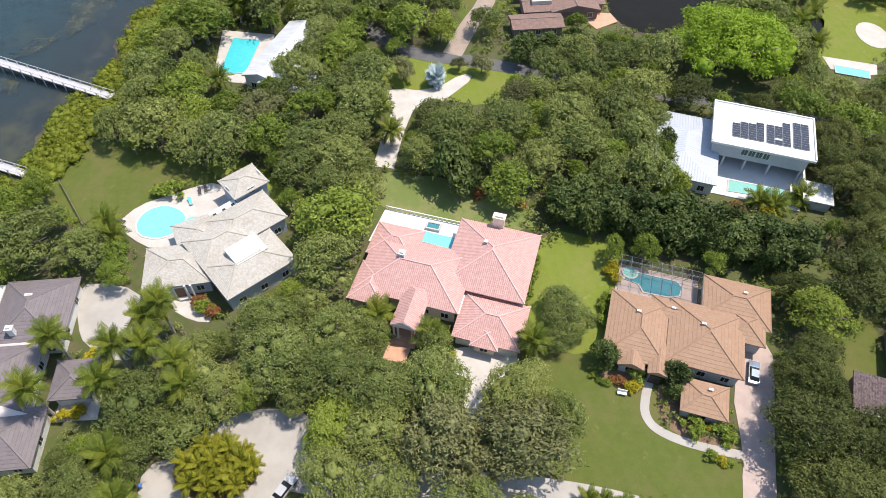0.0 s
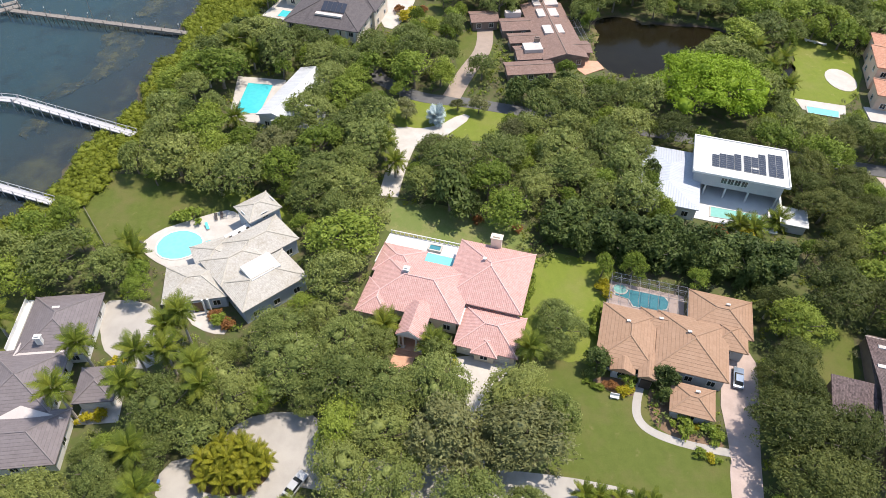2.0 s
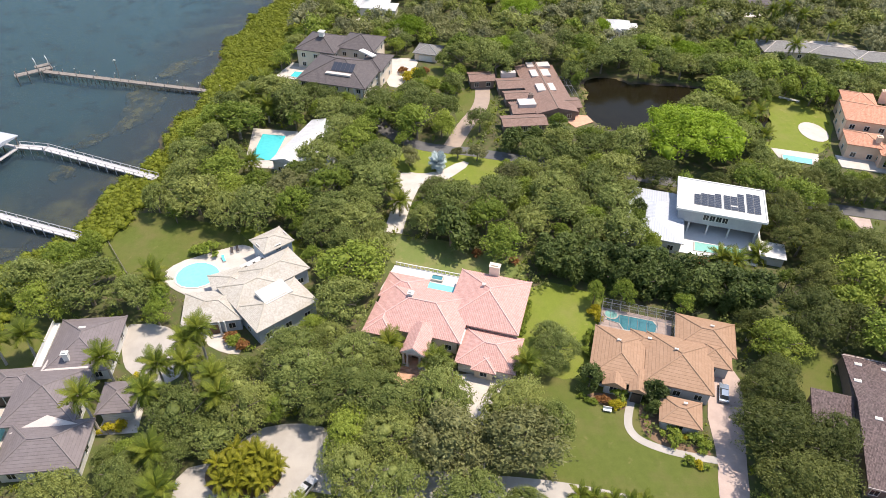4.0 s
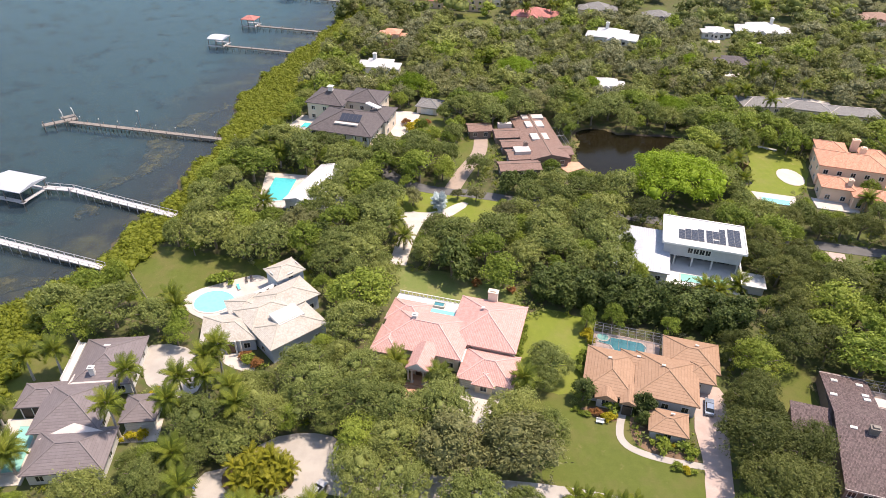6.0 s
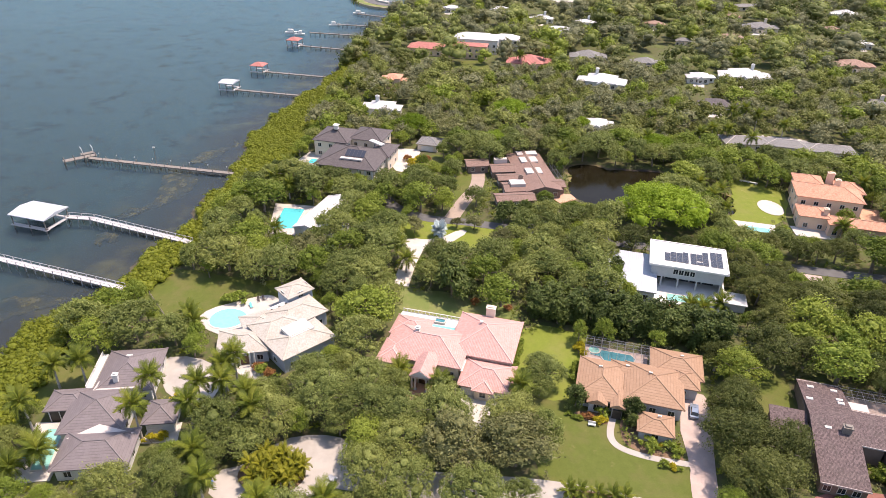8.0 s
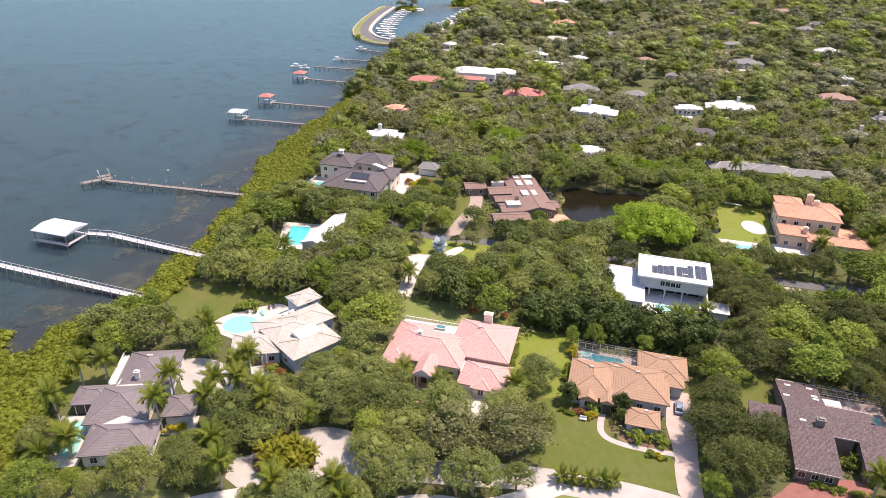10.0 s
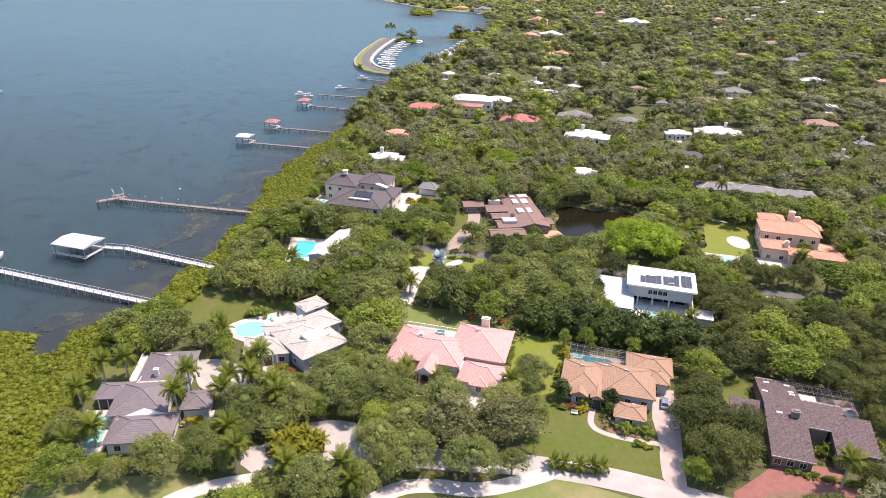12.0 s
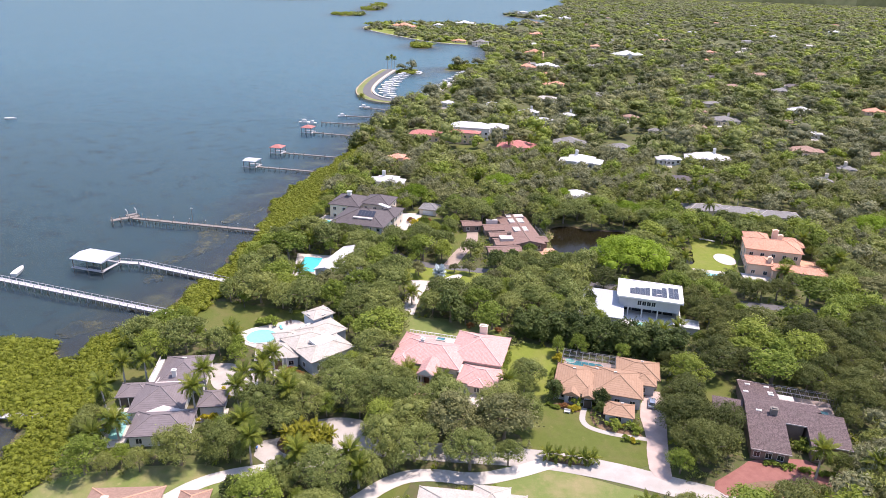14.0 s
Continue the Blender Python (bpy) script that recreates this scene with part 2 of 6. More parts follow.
RM = {
    "pink": roof_mat("pink_barrel_tiles", (0.455, 0.262, 0.235), (0.535, 0.33, 0.30), 0.36, 0.42, 0.62, stain_col=(0.42, 0.22, 0.2)),
    "tan": roof_mat("tan_tiles", (0.285, 0.175, 0.112), (0.345, 0.222, 0.15), 0.5, 0.7, 0.5, stain_col=(0.27, 0.18, 0.12), by_course=True),
    "pale": roof_mat("pale_weathered_shingles", (0.345, 0.325, 0.290), (0.44, 0.415, 0.375), 0.3, 0.3, 0.1, stain=0.5, stain_col=(0.27, 0.235, 0.17), by_course=True),
    "grey": roof_mat("grey_flat_tiles", (0.150, 0.130, 0.136), (0.190, 0.166, 0.172), 0.9, 0.6, 0.5, by_course=True),
    "shake": roof_mat("weathered_wood_shakes", (0.050, 0.035, 0.036), (0.150, 0.108, 0.108), 0.24, 0.34, 0.3, stain=0.4),
    "orange": roof_mat("orange_barrel_tiles", (0.45, 0.20, 0.125), (0.55, 0.29, 0.20), 0.34, 0.42, 0.35, stain_col=(0.45, 0.22, 0.15)),
    "slate": roof_mat("dark_slate", (0.072, 0.062, 0.066), (0.105, 0.092, 0.095), 0.5, 0.4, 0.3, by_course=True),
    "brown": roof_mat("brown_shingles", (0.17, 0.105, 0.085), (0.23, 0.15, 0.125), 0.4, 0.4, 0.25, by_course=True),
    "white": roof_mat("white_metal_roof", (0.46, 0.47, 0.48), (0.53, 0.54, 0.55), 0.5, 30.0, 0.15, 0.5, stain=0.08),
    "zinc": roof_mat("pale_blue_metal_roof", (0.38, 0.41, 0.46), (0.42, 0.45, 0.50), 0.6, 30.0, 0.2, 0.5, stain=0.1),
    "red": roof_mat("red_tiles", (0.36, 0.12, 0.105), (0.44, 0.18, 0.155), 0.34, 0.42, 0.3),
    "silver": roof_mat("grey_shingles", (0.15, 0.15, 0.148), (0.205, 0.203, 0.198), 0.3, 0.35, 0.1, by_course=True),
    "sand": roof_mat("brownish_tiles", (0.25, 0.155, 0.115), (0.31, 0.20, 0.155), 0.4, 0.4, 0.3, by_course=True),
}
LEAF = {
    "oak": leaf_mat("oak_leaves", (0.092, 0.128, 0.026), (0.308, 0.355, 0.108), (0.325, 0.335, 0.090)),
    "deep_oak": leaf_mat("deep_green_oak_leaves", (0.060, 0.082, 0.016), (0.180, 0.205, 0.058), (0.19, 0.195, 0.05)),
    "broad": leaf_mat("broad_leaves", (0.112, 0.168, 0.018), (0.285, 0.365, 0.060), (0.315, 0.350, 0.056)),
    "bright": leaf_mat("bright_leaves", (0.150, 0.240, 0.012), (0.270, 0.390, 0.030), (0.27, 0.37, 0.03)),
    "hedge": leaf_mat("hedge_leaves", (0.050, 0.080, 0.018), (0.135, 0.180, 0.046), (0.13, 0.165, 0.035)),
    "mangrove": leaf_mat("mangrove_leaves", (0.140, 0.172, 0.014), (0.218, 0.252, 0.026), (0.215, 0.232, 0.024), patch=0.06),
    "grey": leaf_mat("silvery_leaves", (0.125, 0.136, 0.046), (0.285, 0.292, 0.125), (0.27, 0.265, 0.11)),
    "palm": leaf_mat("palm_fronds", (0.075, 0.110, 0.012), (0.200, 0.245, 0.032), (0.250, 0.245, 0.03), 0.35),
    "yellow_palm": leaf_mat("yellowish_fronds", (0.145, 0.160, 0.010), (0.310, 0.305, 0.032), (0.33, 0.30, 0.03), 0.35),
    "silver_palm": leaf_mat("silver_blue_fronds", (0.30, 0.38, 0.40), (0.48, 0.56, 0.56), (0.4, 0.48, 0.5), 0.1),
    "yellow": leaf_mat("yellow_shrub_leaves", (0.29, 0.26, 0.012), (0.52, 0.44, 0.025), (0.46, 0.37, 0.03)),
    "red": leaf_mat("reddish_shrub_leaves", (0.21, 0.09, 0.03), (0.34, 0.17, 0.06), (0.34, 0.15, 0.07)),
    "lime": leaf_mat("lime_green_leaves", (0.150, 0.200, 0.018), (0.265, 0.315, 0.042), (0.27, 0.29, 0.04)),
    # Greyer and lighter than the other leaves: distance haze put into the colour.
    "wood": leaf_mat("hazed_wood_leaves", (0.130, 0.142, 0.066), (0.295, 0.305, 0.165), (0.28, 0.275, 0.138), patch=0.03),
}


def screen_mat():
    n = Nodes("dark_insect_screen")
    n.done((0.03, 0.03, 0.035), 0.6)
    tr = n.add("ShaderNodeBsdfTransparent")
    ms = n.add("ShaderNodeMixShader")
    ms.inputs[0].default_value = 0.84
    n.link(n.b.outputs[0], ms.inputs[1])
    n.link(tr.outputs[0], ms.inputs[2])
    n.link(ms.outputs[0], n.out.inputs[0])
    return n.m


def glass_mat():
    n = Nodes("window_glass")
    return n.done((0.025, 0.03, 0.035), 0.06, 0.0, 0.6)


def panel_mat():
    n = Nodes("solar_cells")
    return n.done((0.035, 0.04, 0.055), 0.18, 0.0, 0.6)




def shoal_mat():
    """Patchy weed and sand on the bed, thinning out between the patches."""
    n = Nodes("sandy_shoal")
    col = n.mix(n.step(n.noise(.5, 4), .35, .65), (.27, .225, .085), (.13, .105, .05))
    n.done(col, .95)
    tr = n.add("ShaderNodeBsdfTransparent")
    ms = n.add("ShaderNodeMixShader")
    n.link(n.math('MULTIPLY', n.step(n.noise(.16, 6, .72), .42, .58), .8), ms.inputs[0])
    n.link(tr.outputs[0], ms.inputs[1])
    n.link(n.b.outputs[0], ms.inputs[2])
    n.link(ms.outputs[0], n.out.inputs[0])
    return n.m


M["sandbar"] = shoal_mat()
M["screen"], M["glass"], M["solar"] = screen_mat(), glass_mat(), panel_mat()


# ---------------------------------------------------------------- builders
class Shape:
    """Collects boxes, prisms and bars into one mesh."""

    def __init__(self):
        self.v, self.f = [], []

    def add(self, verts, faces):
        o = len(self.v)
        self.v += [tuple(p) for p in verts]
        self.f += [tuple(i + o for i in f) for f in faces]
        return self

    def box(self, x, y, z0, w, d, h, rot=0.0, taper=1.0):
        c, s = math.cos(radians(rot)), math.sin(radians(rot))
        pts = []
        for z, k in ((z0, 1.0), (z0 + h, taper)):
            for a, b in ((-1, -1), (1, -1), (1, 1), (-1, 1)):
                px, py = a * w / 2 * k, b * d / 2 * k
                pts.append((x + px * c - py * s, y + px * s + py * c, z))
        return self.add(pts, [(3, 2, 1, 0), (4, 5, 6, 7), (0, 1, 5, 4), (1, 2, 6, 5), (2, 3, 7, 6), (3, 0, 4, 7)])

    def prism(self, poly, z0, z1):
        if sum(a[0] * b[1] - b[0] * a[1] for a, b in zip(poly, poly[1:] + poly[:1])) < 0:
            poly = poly[::-1]
        n = len(poly)
        pts = [(x, y, z0) for x, y in poly] + [(x, y, z1) for x, y in poly]
        return self.add(pts, [tuple(range(n, 2 * n))] + [(i, (i + 1) % n, n + (i + 1) % n, n + i) for i in range(n)])

    def bar(self, a, b, r, sides=6, r2=None):
        a, b = Vector(a), Vector(b)
        q = (b - a).to_track_quat('Z', 'Y').to_matrix()
        pts = []
        for p, rr in ((a, r), (b, r if r2 is None else r2)):
            for i in range(sides):
                t = 2 * math.pi * i / sides
                pts.append(p + q @ Vector((rr * math.cos(t), rr * math.sin(t), 0)))
        n = sides
        return self.add(pts, [tuple(range(n))[::-1], tuple(range(n, 2 * n))] + [(i, (i + 1) % n, n + (i + 1) % n, n + i) for i in range(n)])

    def mesh(self, name):
        me = bpy.data.meshes.new(name)
        me.from_pydata(self.v, [], self.f)
        me.update()
        return me


def thing(name, label, category, x=0.0, y=0.0, z=0.0, rz=0.0, group=""):
    ob = new(name)
    ob.empty_display_size = 0.5
    ob.matrix_world = pose(x, y, z, 0, 0, rz)
    return tagged(ob, label, category, group)


def part(name, shape, material, parent=None, label="", at=None, rz=0.0):
    me = shape.mesh(name) if isinstance(shape, Shape) else shape
    if material is not None and not me.materials:
        me.materials.append(material)
    ob = new(name, me)
    ob.parent = parent
    if at:
        ob.matrix_local = pose(*at, 0, 0, rz)
    return tagged(ob, label) if label else ob


def structure(name, shape, material, label, category):
    ob = part(name, shape, material)
    return tagged(ob, label, category, kind="structure")


def smooth(poly, n=2, closed=True):
    for _ in range(n):
        out = []
        pairs = zip(poly, poly[1:] + poly[:1]) if closed else zip(poly, poly[1:])
        for a, b in pairs:
            out.append((a[0] * .75 + b[0] * .25, a[1] * .75 + b[1] * .25))
            out.append((a[0] * .25 + b[0] * .75, a[1] * .25 + b[1] * .75))
        poly = out if closed else [poly[0]] + out + [poly[-1]]
    return poly


def ribbon(line, width, n=2):
    line = smooth(line, n, False)
    left, right = [], []
    for i, p in enumerate(line):
        a, b = line[max(0, i - 1)], line[min(len(line) - 1, i + 1)]
        d = Vector((b[0] - a[0], b[1] - a[1])).normalized()
        left.append((p[0] - d.y * width / 2, p[1] + d.x * width / 2))
        right.append((p[0] + d.y * width / 2, p[1] - d.x * width / 2))
    return left + right[::-1]


def turned(pts, ox, oy, rot):
    c, s = math.cos(radians(rot)), math.sin(radians(rot))
    return [(ox + x * c - y * s, oy + x * s + y * c) for x, y in pts]


def ragged(poly, amp, n=3, seed=1):
    """An outline with an uneven natural edge."""
    g_ = random.Random(seed)
    for k in range(n):
        out = []
        for a, b in zip(poly, poly[1:] + poly[:1]):
            out += [a, ((a[0] + b[0]) / 2 + g_.uniform(-amp, amp), (a[1] + b[1]) / 2 + g_.uniform(-amp, amp))]
        poly, amp = out, amp * .6
    return poly


def rect(x, y, w, d, rot=0.0):
    return turned([(-w / 2, -d / 2), (w / 2, -d / 2), (w / 2, d / 2), (-w / 2, d / 2)], x, y, rot)


def ellipse(x, y, a, b, n=20, rot=0.0):
    return turned([(a * math.cos(2 * math.pi * i / n), b * math.sin(2 * math.pi * i / n)) for i in range(n)], x, y, rot)


PAVED = []                                      # roads and drives, where nothing is planted
OPEN = []                                       # open plots that scattered trees neither stand on nor hide from the camera: outline and height


def keep_open(poly, z=0.0):
    OPEN.append((np.array(poly), z))


def inside(poly, x, y):
    px, py = poly[:, 0], poly[:, 1]
    qx, qy = np.roll(px, -1), np.roll(py, -1)
    x, y = np.asarray(x)[..., None], np.asarray(y)[..., None]
    cut = ((py > y) != (qy > y)) & (x < (qx - px) * (y - py) / np.where(qy == py, 1e-9, qy - py) + px)
    return cut.sum(-1) % 2 == 1

# ---------------------------------------------------------------- ground, sea, pond
SHORE_Y = [-400, -120, -62, -47, -44, -38, -9, -7.5, -6, -1, 5, 12, 30, 39, 70, 85, 98, 131, 154, 180, 194, 230, 292, 364, 401, 442, 527, 619, 690, 714, 950, 1250, 1540, 1700, 1880, 1956, 2034, 2117, 3000, 5200]
SHORE_X = [-104, -102, -101, -102, -112, -150, -150, -131, -113, -105, -99, -95.5, -94, -89, -88, -86, -87, -90, -87, -83, -78, -72, -71, -62, -60, -32, -14, 10, 30, 28, 30, 88, 95, 235, 135, 105, 125, 212, 420, 700]
ISLETS = [(-72, 930, 18, 30, 0.2), (-333, 1780, 48, 66, 0.1), (-317, 2140, 36, 120, 0.1), (-330, 2440, 33, 170, 0.1), (3, 666, 30, 15, 0.25), (-68, 617, 13, 12, 0.0), (-900, 2700, 260, 90, 0.1)]
PENINSULA = [(60, 974), (30, 974), (4, 975), (-25, 986), (-74, 1022), (-133, 1120), (-201, 1234), (-220, 1291), (-214, 1364), (-180, 1440), (-91, 1482), (-10, 1484), (44, 1496), (66, 1440), (110, 1240)]
PONDS = [(52, 92, 14, 18, -0.3), (62, 97, 15, 14, -0.4), (49, 106, 10, 9, 0.0), (76, 103, 14, 7, -0.3), (94, 83, 7.5, 11, 0.2), (168, 586, 48, 9, 0.02), (120, 1330, 60, 20, 0.0)]


def oval(x, y, e):
    cx, cy, a, b, t = e
    u, v = (x - cx) * math.cos(t) + (y - cy) * math.sin(t), -(x - cx) * math.sin(t) + (y - cy) * math.cos(t)
    return (1 - np.sqrt((u / a) ** 2 + (v / b) ** 2)) * min(a, b)


def land_reach(x, y):
    """Metres inland from the water's edge; negative in the water."""
    wob = 2.2 * np.sin(y * 0.21) + 1.4 * np.sin(y * 0.53 + 1.0)
    d = x - np.interp(y, SHORE_Y, SHORE_X) + wob * 0.6
    d = np.where((np.abs(x + 112.5 + (y + 11) * 0.3) < 4.6 + (y + 17) * .14) & (y > -17) & (y < -2), np.minimum(d, -3.0), d)
    for e in ISLETS:
        d = np.maximum(d, oval(x, y, e))
    px, py = np.asarray(x, float), np.asarray(y, float)
    edge = np.full(px.shape, 1e9)
    for (ax, ay), (bx, by) in zip(PENINSULA, PENINSULA[1:] + PENINSULA[:1]):
        t = np.clip(((px - ax) * (bx - ax) + (py - ay) * (by - ay)) / ((bx - ax) ** 2 + (by - ay) ** 2), 0, 1)
        edge = np.minimum(edge, np.hypot(px - ax - t * (bx - ax), py - ay - t * (by - ay)))
    d = np.maximum(d, np.where(inside(np.array(PENINSULA), px, py), edge, -edge))
    for e in PONDS:
        d = np.minimum(d, -oval(x, y, e))
    return d


def axis(lo, fine_lo, fine_hi, hi, step, grow=1.14):
    mid = list(np.arange(fine_lo, fine_hi + step, step))
    s, p, up = step, mid[-1], []
    while p < hi:
        s *= grow
        p += s
        up.append(p)
    s, p, down = step, mid[0], []
    while p > lo:
        s *= grow
        p -= s
        down.append(p)
    return np.array(down[::-1] + mid + up)


def np_mesh(name, verts, faces, smooth_faces=False):
    me = bpy.data.meshes.new(name)
    k = faces.shape[1]
    me.vertices.add(len(verts))
    me.vertices.foreach_set("co", verts.astype(np.float32).ravel())
    me.loops.add(faces.size)
    me.loops.foreach_set("vertex_index", faces.astype(np.int32).ravel())
    me.polygons.add(len(faces))
    me.polygons.foreach_set("loop_start", np.arange(0, faces.size, k, dtype=np.int32))
    me.polygons.foreach_set("loop_total", np.full(len(faces), k, dtype=np.int32))
    if smooth_faces:
        me.polygons.foreach_set("use_smooth", np.ones(len(faces), dtype=bool))
    me.update(calc_edges=True)
    return me


gx, gy = axis(-6000, -160, 135, 6000, 2.5), axis(-1500, -90, 320, 6000, 2.5, 1.05)
X, Y = np.meshgrid(gx, gy)
reach = land_reach(X, Y)
Z = np.where(reach > 1.5, 0.0, np.where(reach > -2, (reach - 1.5) * 0.22, np.clip(-.77 + (reach + 2) * 0.05, -2.6, 0.0)))
ii = np.arange(len(gy) - 1)[:, None] * len(gx) + np.arange(len(gx) - 1)[None, :]
quads = np.stack([ii, ii + 1, ii + 1 + len(gx), ii + len(gx)], -1).reshape(-1, 4)
g = np_mesh("ground", np.stack([X, Y, Z], -1).reshape(-1, 3), quads, True)
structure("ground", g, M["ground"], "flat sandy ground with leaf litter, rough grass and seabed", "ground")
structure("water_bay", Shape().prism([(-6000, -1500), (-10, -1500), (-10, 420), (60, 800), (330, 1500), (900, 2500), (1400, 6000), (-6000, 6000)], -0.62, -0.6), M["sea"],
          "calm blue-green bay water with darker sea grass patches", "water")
structure("water_pond", Shape().prism([(20, 60), (115, 60), (115, 130), (20, 130)], -0.66, -0.64), M["pond"],
          "dark still pond between the gardens", "water")
structure("water_canal", Shape().prism([(110, 560), (420, 560), (420, 760), (110, 760)], -0.66, -0.64), M["pond"], "narrow dark canal among far houses", "water")


structure("ground_peninsula", Shape().prism(smooth(PENINSULA, 1), -2.6, .12), M["lawn_green"], "grassy built-up peninsula across the water", "ground")
structure("seawall", Shape().prism(ribbon(PENINSULA[1:9], 2.2), -2.6, .5), M["deck"], "pale concrete seawall along the peninsula", "seawall")
for ix, iy, a, b, t in ISLETS[:6]:
    structure("ground_islet", Shape().prism(ragged(ellipse(ix, iy, a * .95, b * .95, 18, math.degrees(t)), 2.0, 1), -2.6, .06), M["ground"], "low sandy islet", "ground")
keep_open([(42, 84), (47, 79), (56, 81), (66, 91), (72, 100), (64, 105), (56, 109), (47, 109), (42, 100)], -.6)
keep_open([(94, 79), (97, 79), (98, 86), (97, 90), (95, 88)], -.6)
keep_open([(128, 576), (205, 575), (206, 592), (130, 596)], -.6)
keep_open(ellipse(66, 56, 12, 9), 6.0)
structure("sandbar", Shape().prism(ragged([(-110, 92), (-101, 90), (-97, 79), (-99, 70), (-108, 58), (-116, 55), (-112, 62), (-107, 70), (-110, 82)], 3.0, 3), -1.2, -.66), M["sandbar"], "pale sandy shoal under shallow water", "shoal")
structure("sandbar", Shape().prism(ragged([(-108, 104), (-100, 116), (-96, 126), (-92, 124), (-97, 112), (-100, 102)], 3.0, 3), -1.2, -.66), M["sandbar"], "pale sandy shoal near the mangroves", "shoal")
structure("sandbar", Shape().prism(ragged([(-113, 42), (-108, 44), (-109, 39), (-113, 38)], 3.0, 3), -1.2, -.66), M["sandbar"], "small sandy shoal between the docks", "shoal")
structure("sandbar", Shape().prism(ragged([(-124, 2), (-116, 8), (-104, 12), (-102, 6), (-112, 2), (-120, -2)], 3.0, 3), -1.2, -.66), M["sandbar"], "brownish shoal at the shore", "shoal")

# Upright strip sized to fill the camera's view at the horizon, haze-pale leaf colour.
far_arc = [(4700 * math.sin(radians(a)), -170 + 4700 * math.cos(radians(a))) for a in range(6, 64, 2)]
strip = Shape()
for i, ((xa, ya), (xb, yb)) in enumerate(zip(far_arc, far_arc[1:])):
    strip.add([(xa, ya, -1), (xb, yb, -1), (xb, yb, 76 + 5 * math.sin(i * 1.9 + 1.9)), (xa, ya, 76 + 5 * math.sin(i * 1.9))], [(0, 1, 2, 3)])
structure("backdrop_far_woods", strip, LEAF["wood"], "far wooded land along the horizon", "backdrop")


def slab(name, poly, z, material, label, category, open_too=True, thick=0.3):
    if open_too:
        keep_open(poly)
    if category in ("road", "driveway", "path"):
        PAVED.append(np.array(poly))
    return structure(name, Shape().prism(poly, z - thick, z), M[material], label, category)


# lawns
LAWNS = [
    ("lawn", [(21, -45), (27, -45.5), (46.5, -50), (48.2, -41), (36, -37.5), (33.3, -33), (33.3, -28), (28, -27.5), (22, -26), (17.5, -22), (18, -36)], "open mown front lawn with dry patches"),
    ("lawn_green", [(17.6, 2.8), (33, -2.2), (28.4, -13), (26.5, -25), (17, -23), (15, -12.5)], "green side lawn with a worn sandy edge"),
    ("lawn_dry", [(-13, 9), (0, 8.2), (14, 5), (13, 11), (3, 13.5), (-8, 17), (-14, 17)], "dry brownish back lawn behind the pool"),
    ("lawn", [(-83, 21), (-86, 10.8), (-71, -1.8), (-64, 6.5), (-54, 12.5), (-46, 15), (-58, 17.5), (-67, 18.5), (-79, 22.5)], "smooth green waterside lawn"),
    ("lawn_green", [(-18, 48), (-15, 60), (-2, 58), (11, 56), (8, 47), (3, 45)], "green verge lawn beside the lane"),
    ("lawn_green", [(103, 101), (113, 97), (116, 88), (108, 70), (95, 66.5), (91, 71), (97, 76), (101, 86), (101, 95)], "clipped green lawn beside the pond"),
    ("lawn", [(72, -12), (77, -13), (75, -24), (69, -23)], "small shaded green lawn"),
    ("lawn", [(-91, -34), (-80, -28), (-80, -20), (-84, -14), (-92, -20)], "green waterside garden lawn"),
    ("lawn_dry", [(12, -58), (19, -53), (48, -62), (46, -72), (12, -70)], "dry verge lawn beside the road"),
    ("lawn", [(-20, -68), (-12, -60), (-10, -62), (-16, -72)], "strip of lawn between drives"),
    ("lawn_dry", [(-88, -66), (-72, -62), (-56, -58), (-50, -62), (-60, -72), (-90, -78)], "rough lawn by the waterside house"),
    ("lawn_green", [(-55, 18), (-44, 17), (-38, 11), (-42, 8), (-47, 14)], "small lawn behind the tower"),
    ("lawn", [(0, 72), (5, 71), (9, 84), (3, 100), (-2, 92)], "green strip beside the brown drive"),
    ("lawn", [(-14, 106), (-9, 104), (-8, 114), (-13, 114)], "small green hedged garden lawn"),
    ("lawn", [(-8, 258), (8, 262), (12, 246), (-2, 240)], "terraced green lawn before the pink villa"),
]
for key, poly, text in LAWNS:
    keep_open(smooth(poly, 1))
    mx_, my_ = sum(p[0] for p in poly) / len(poly), sum(p[1] for p in poly) / len(poly)
    wide = [(mx_ + (x_ - mx_) * (1 + 3.5 / math.hypot(x_ - mx_, y_ - my_)), my_ + (y_ - my_) * (1 + 3.5 / math.hypot(x_ - mx_, y_ - my_))) for x_, y_ in poly]
    slab("lawn", ragged(smooth(wide, 1), .7, 2), 0.03 + .002 * len(bpy.data.objects) % .02, key, text, "lawn", False)

# roads, drives and paths
slab("road_front", ribbon([(-30, -46), (-18, -48), (0, -49), (20, -49.3), (37, -52.6), (50, -57), (66, -62), (90, -68)], 6.6), 0.08, "concrete",
     "pale concrete residential road", "road", False)
keep_open([(20, -46.5), (27, -46), (47, -52), (64, -58.5), (62, -62), (37, -57), (20, -53)])
slab("road_turning_circle", smooth([(-35, -39), (-28, -37), (-21, -38), (-21, -43), (-24, -48), (-25, -53), (-33, -57.5), (-45, -55), (-46, -48), (-40, -46)], 1), 0.095, "concrete",
     "pale concrete turning circle at the road's end", "road", False)
keep_open([(-34, -39.5), (-23, -38.5), (-22.5, -43), (-25, -49), (-28, -54), (-31, -50), (-28.5, -46.5), (-36, -43.5)])
keep_open([(-44, -49), (-40, -48.5), (-42, -54), (-46, -54)])
keep_open(ellipse(-34.5, -47.5, 5.5, 3.6))
slab("driveway", ribbon([(-20, -67), (-12, -58.5), (-4, -56.5), (6, -58), (16, -54.5), (25, -50)], 4.0), 0.105, "deck", "pale curved concrete drive", "driveway", False)
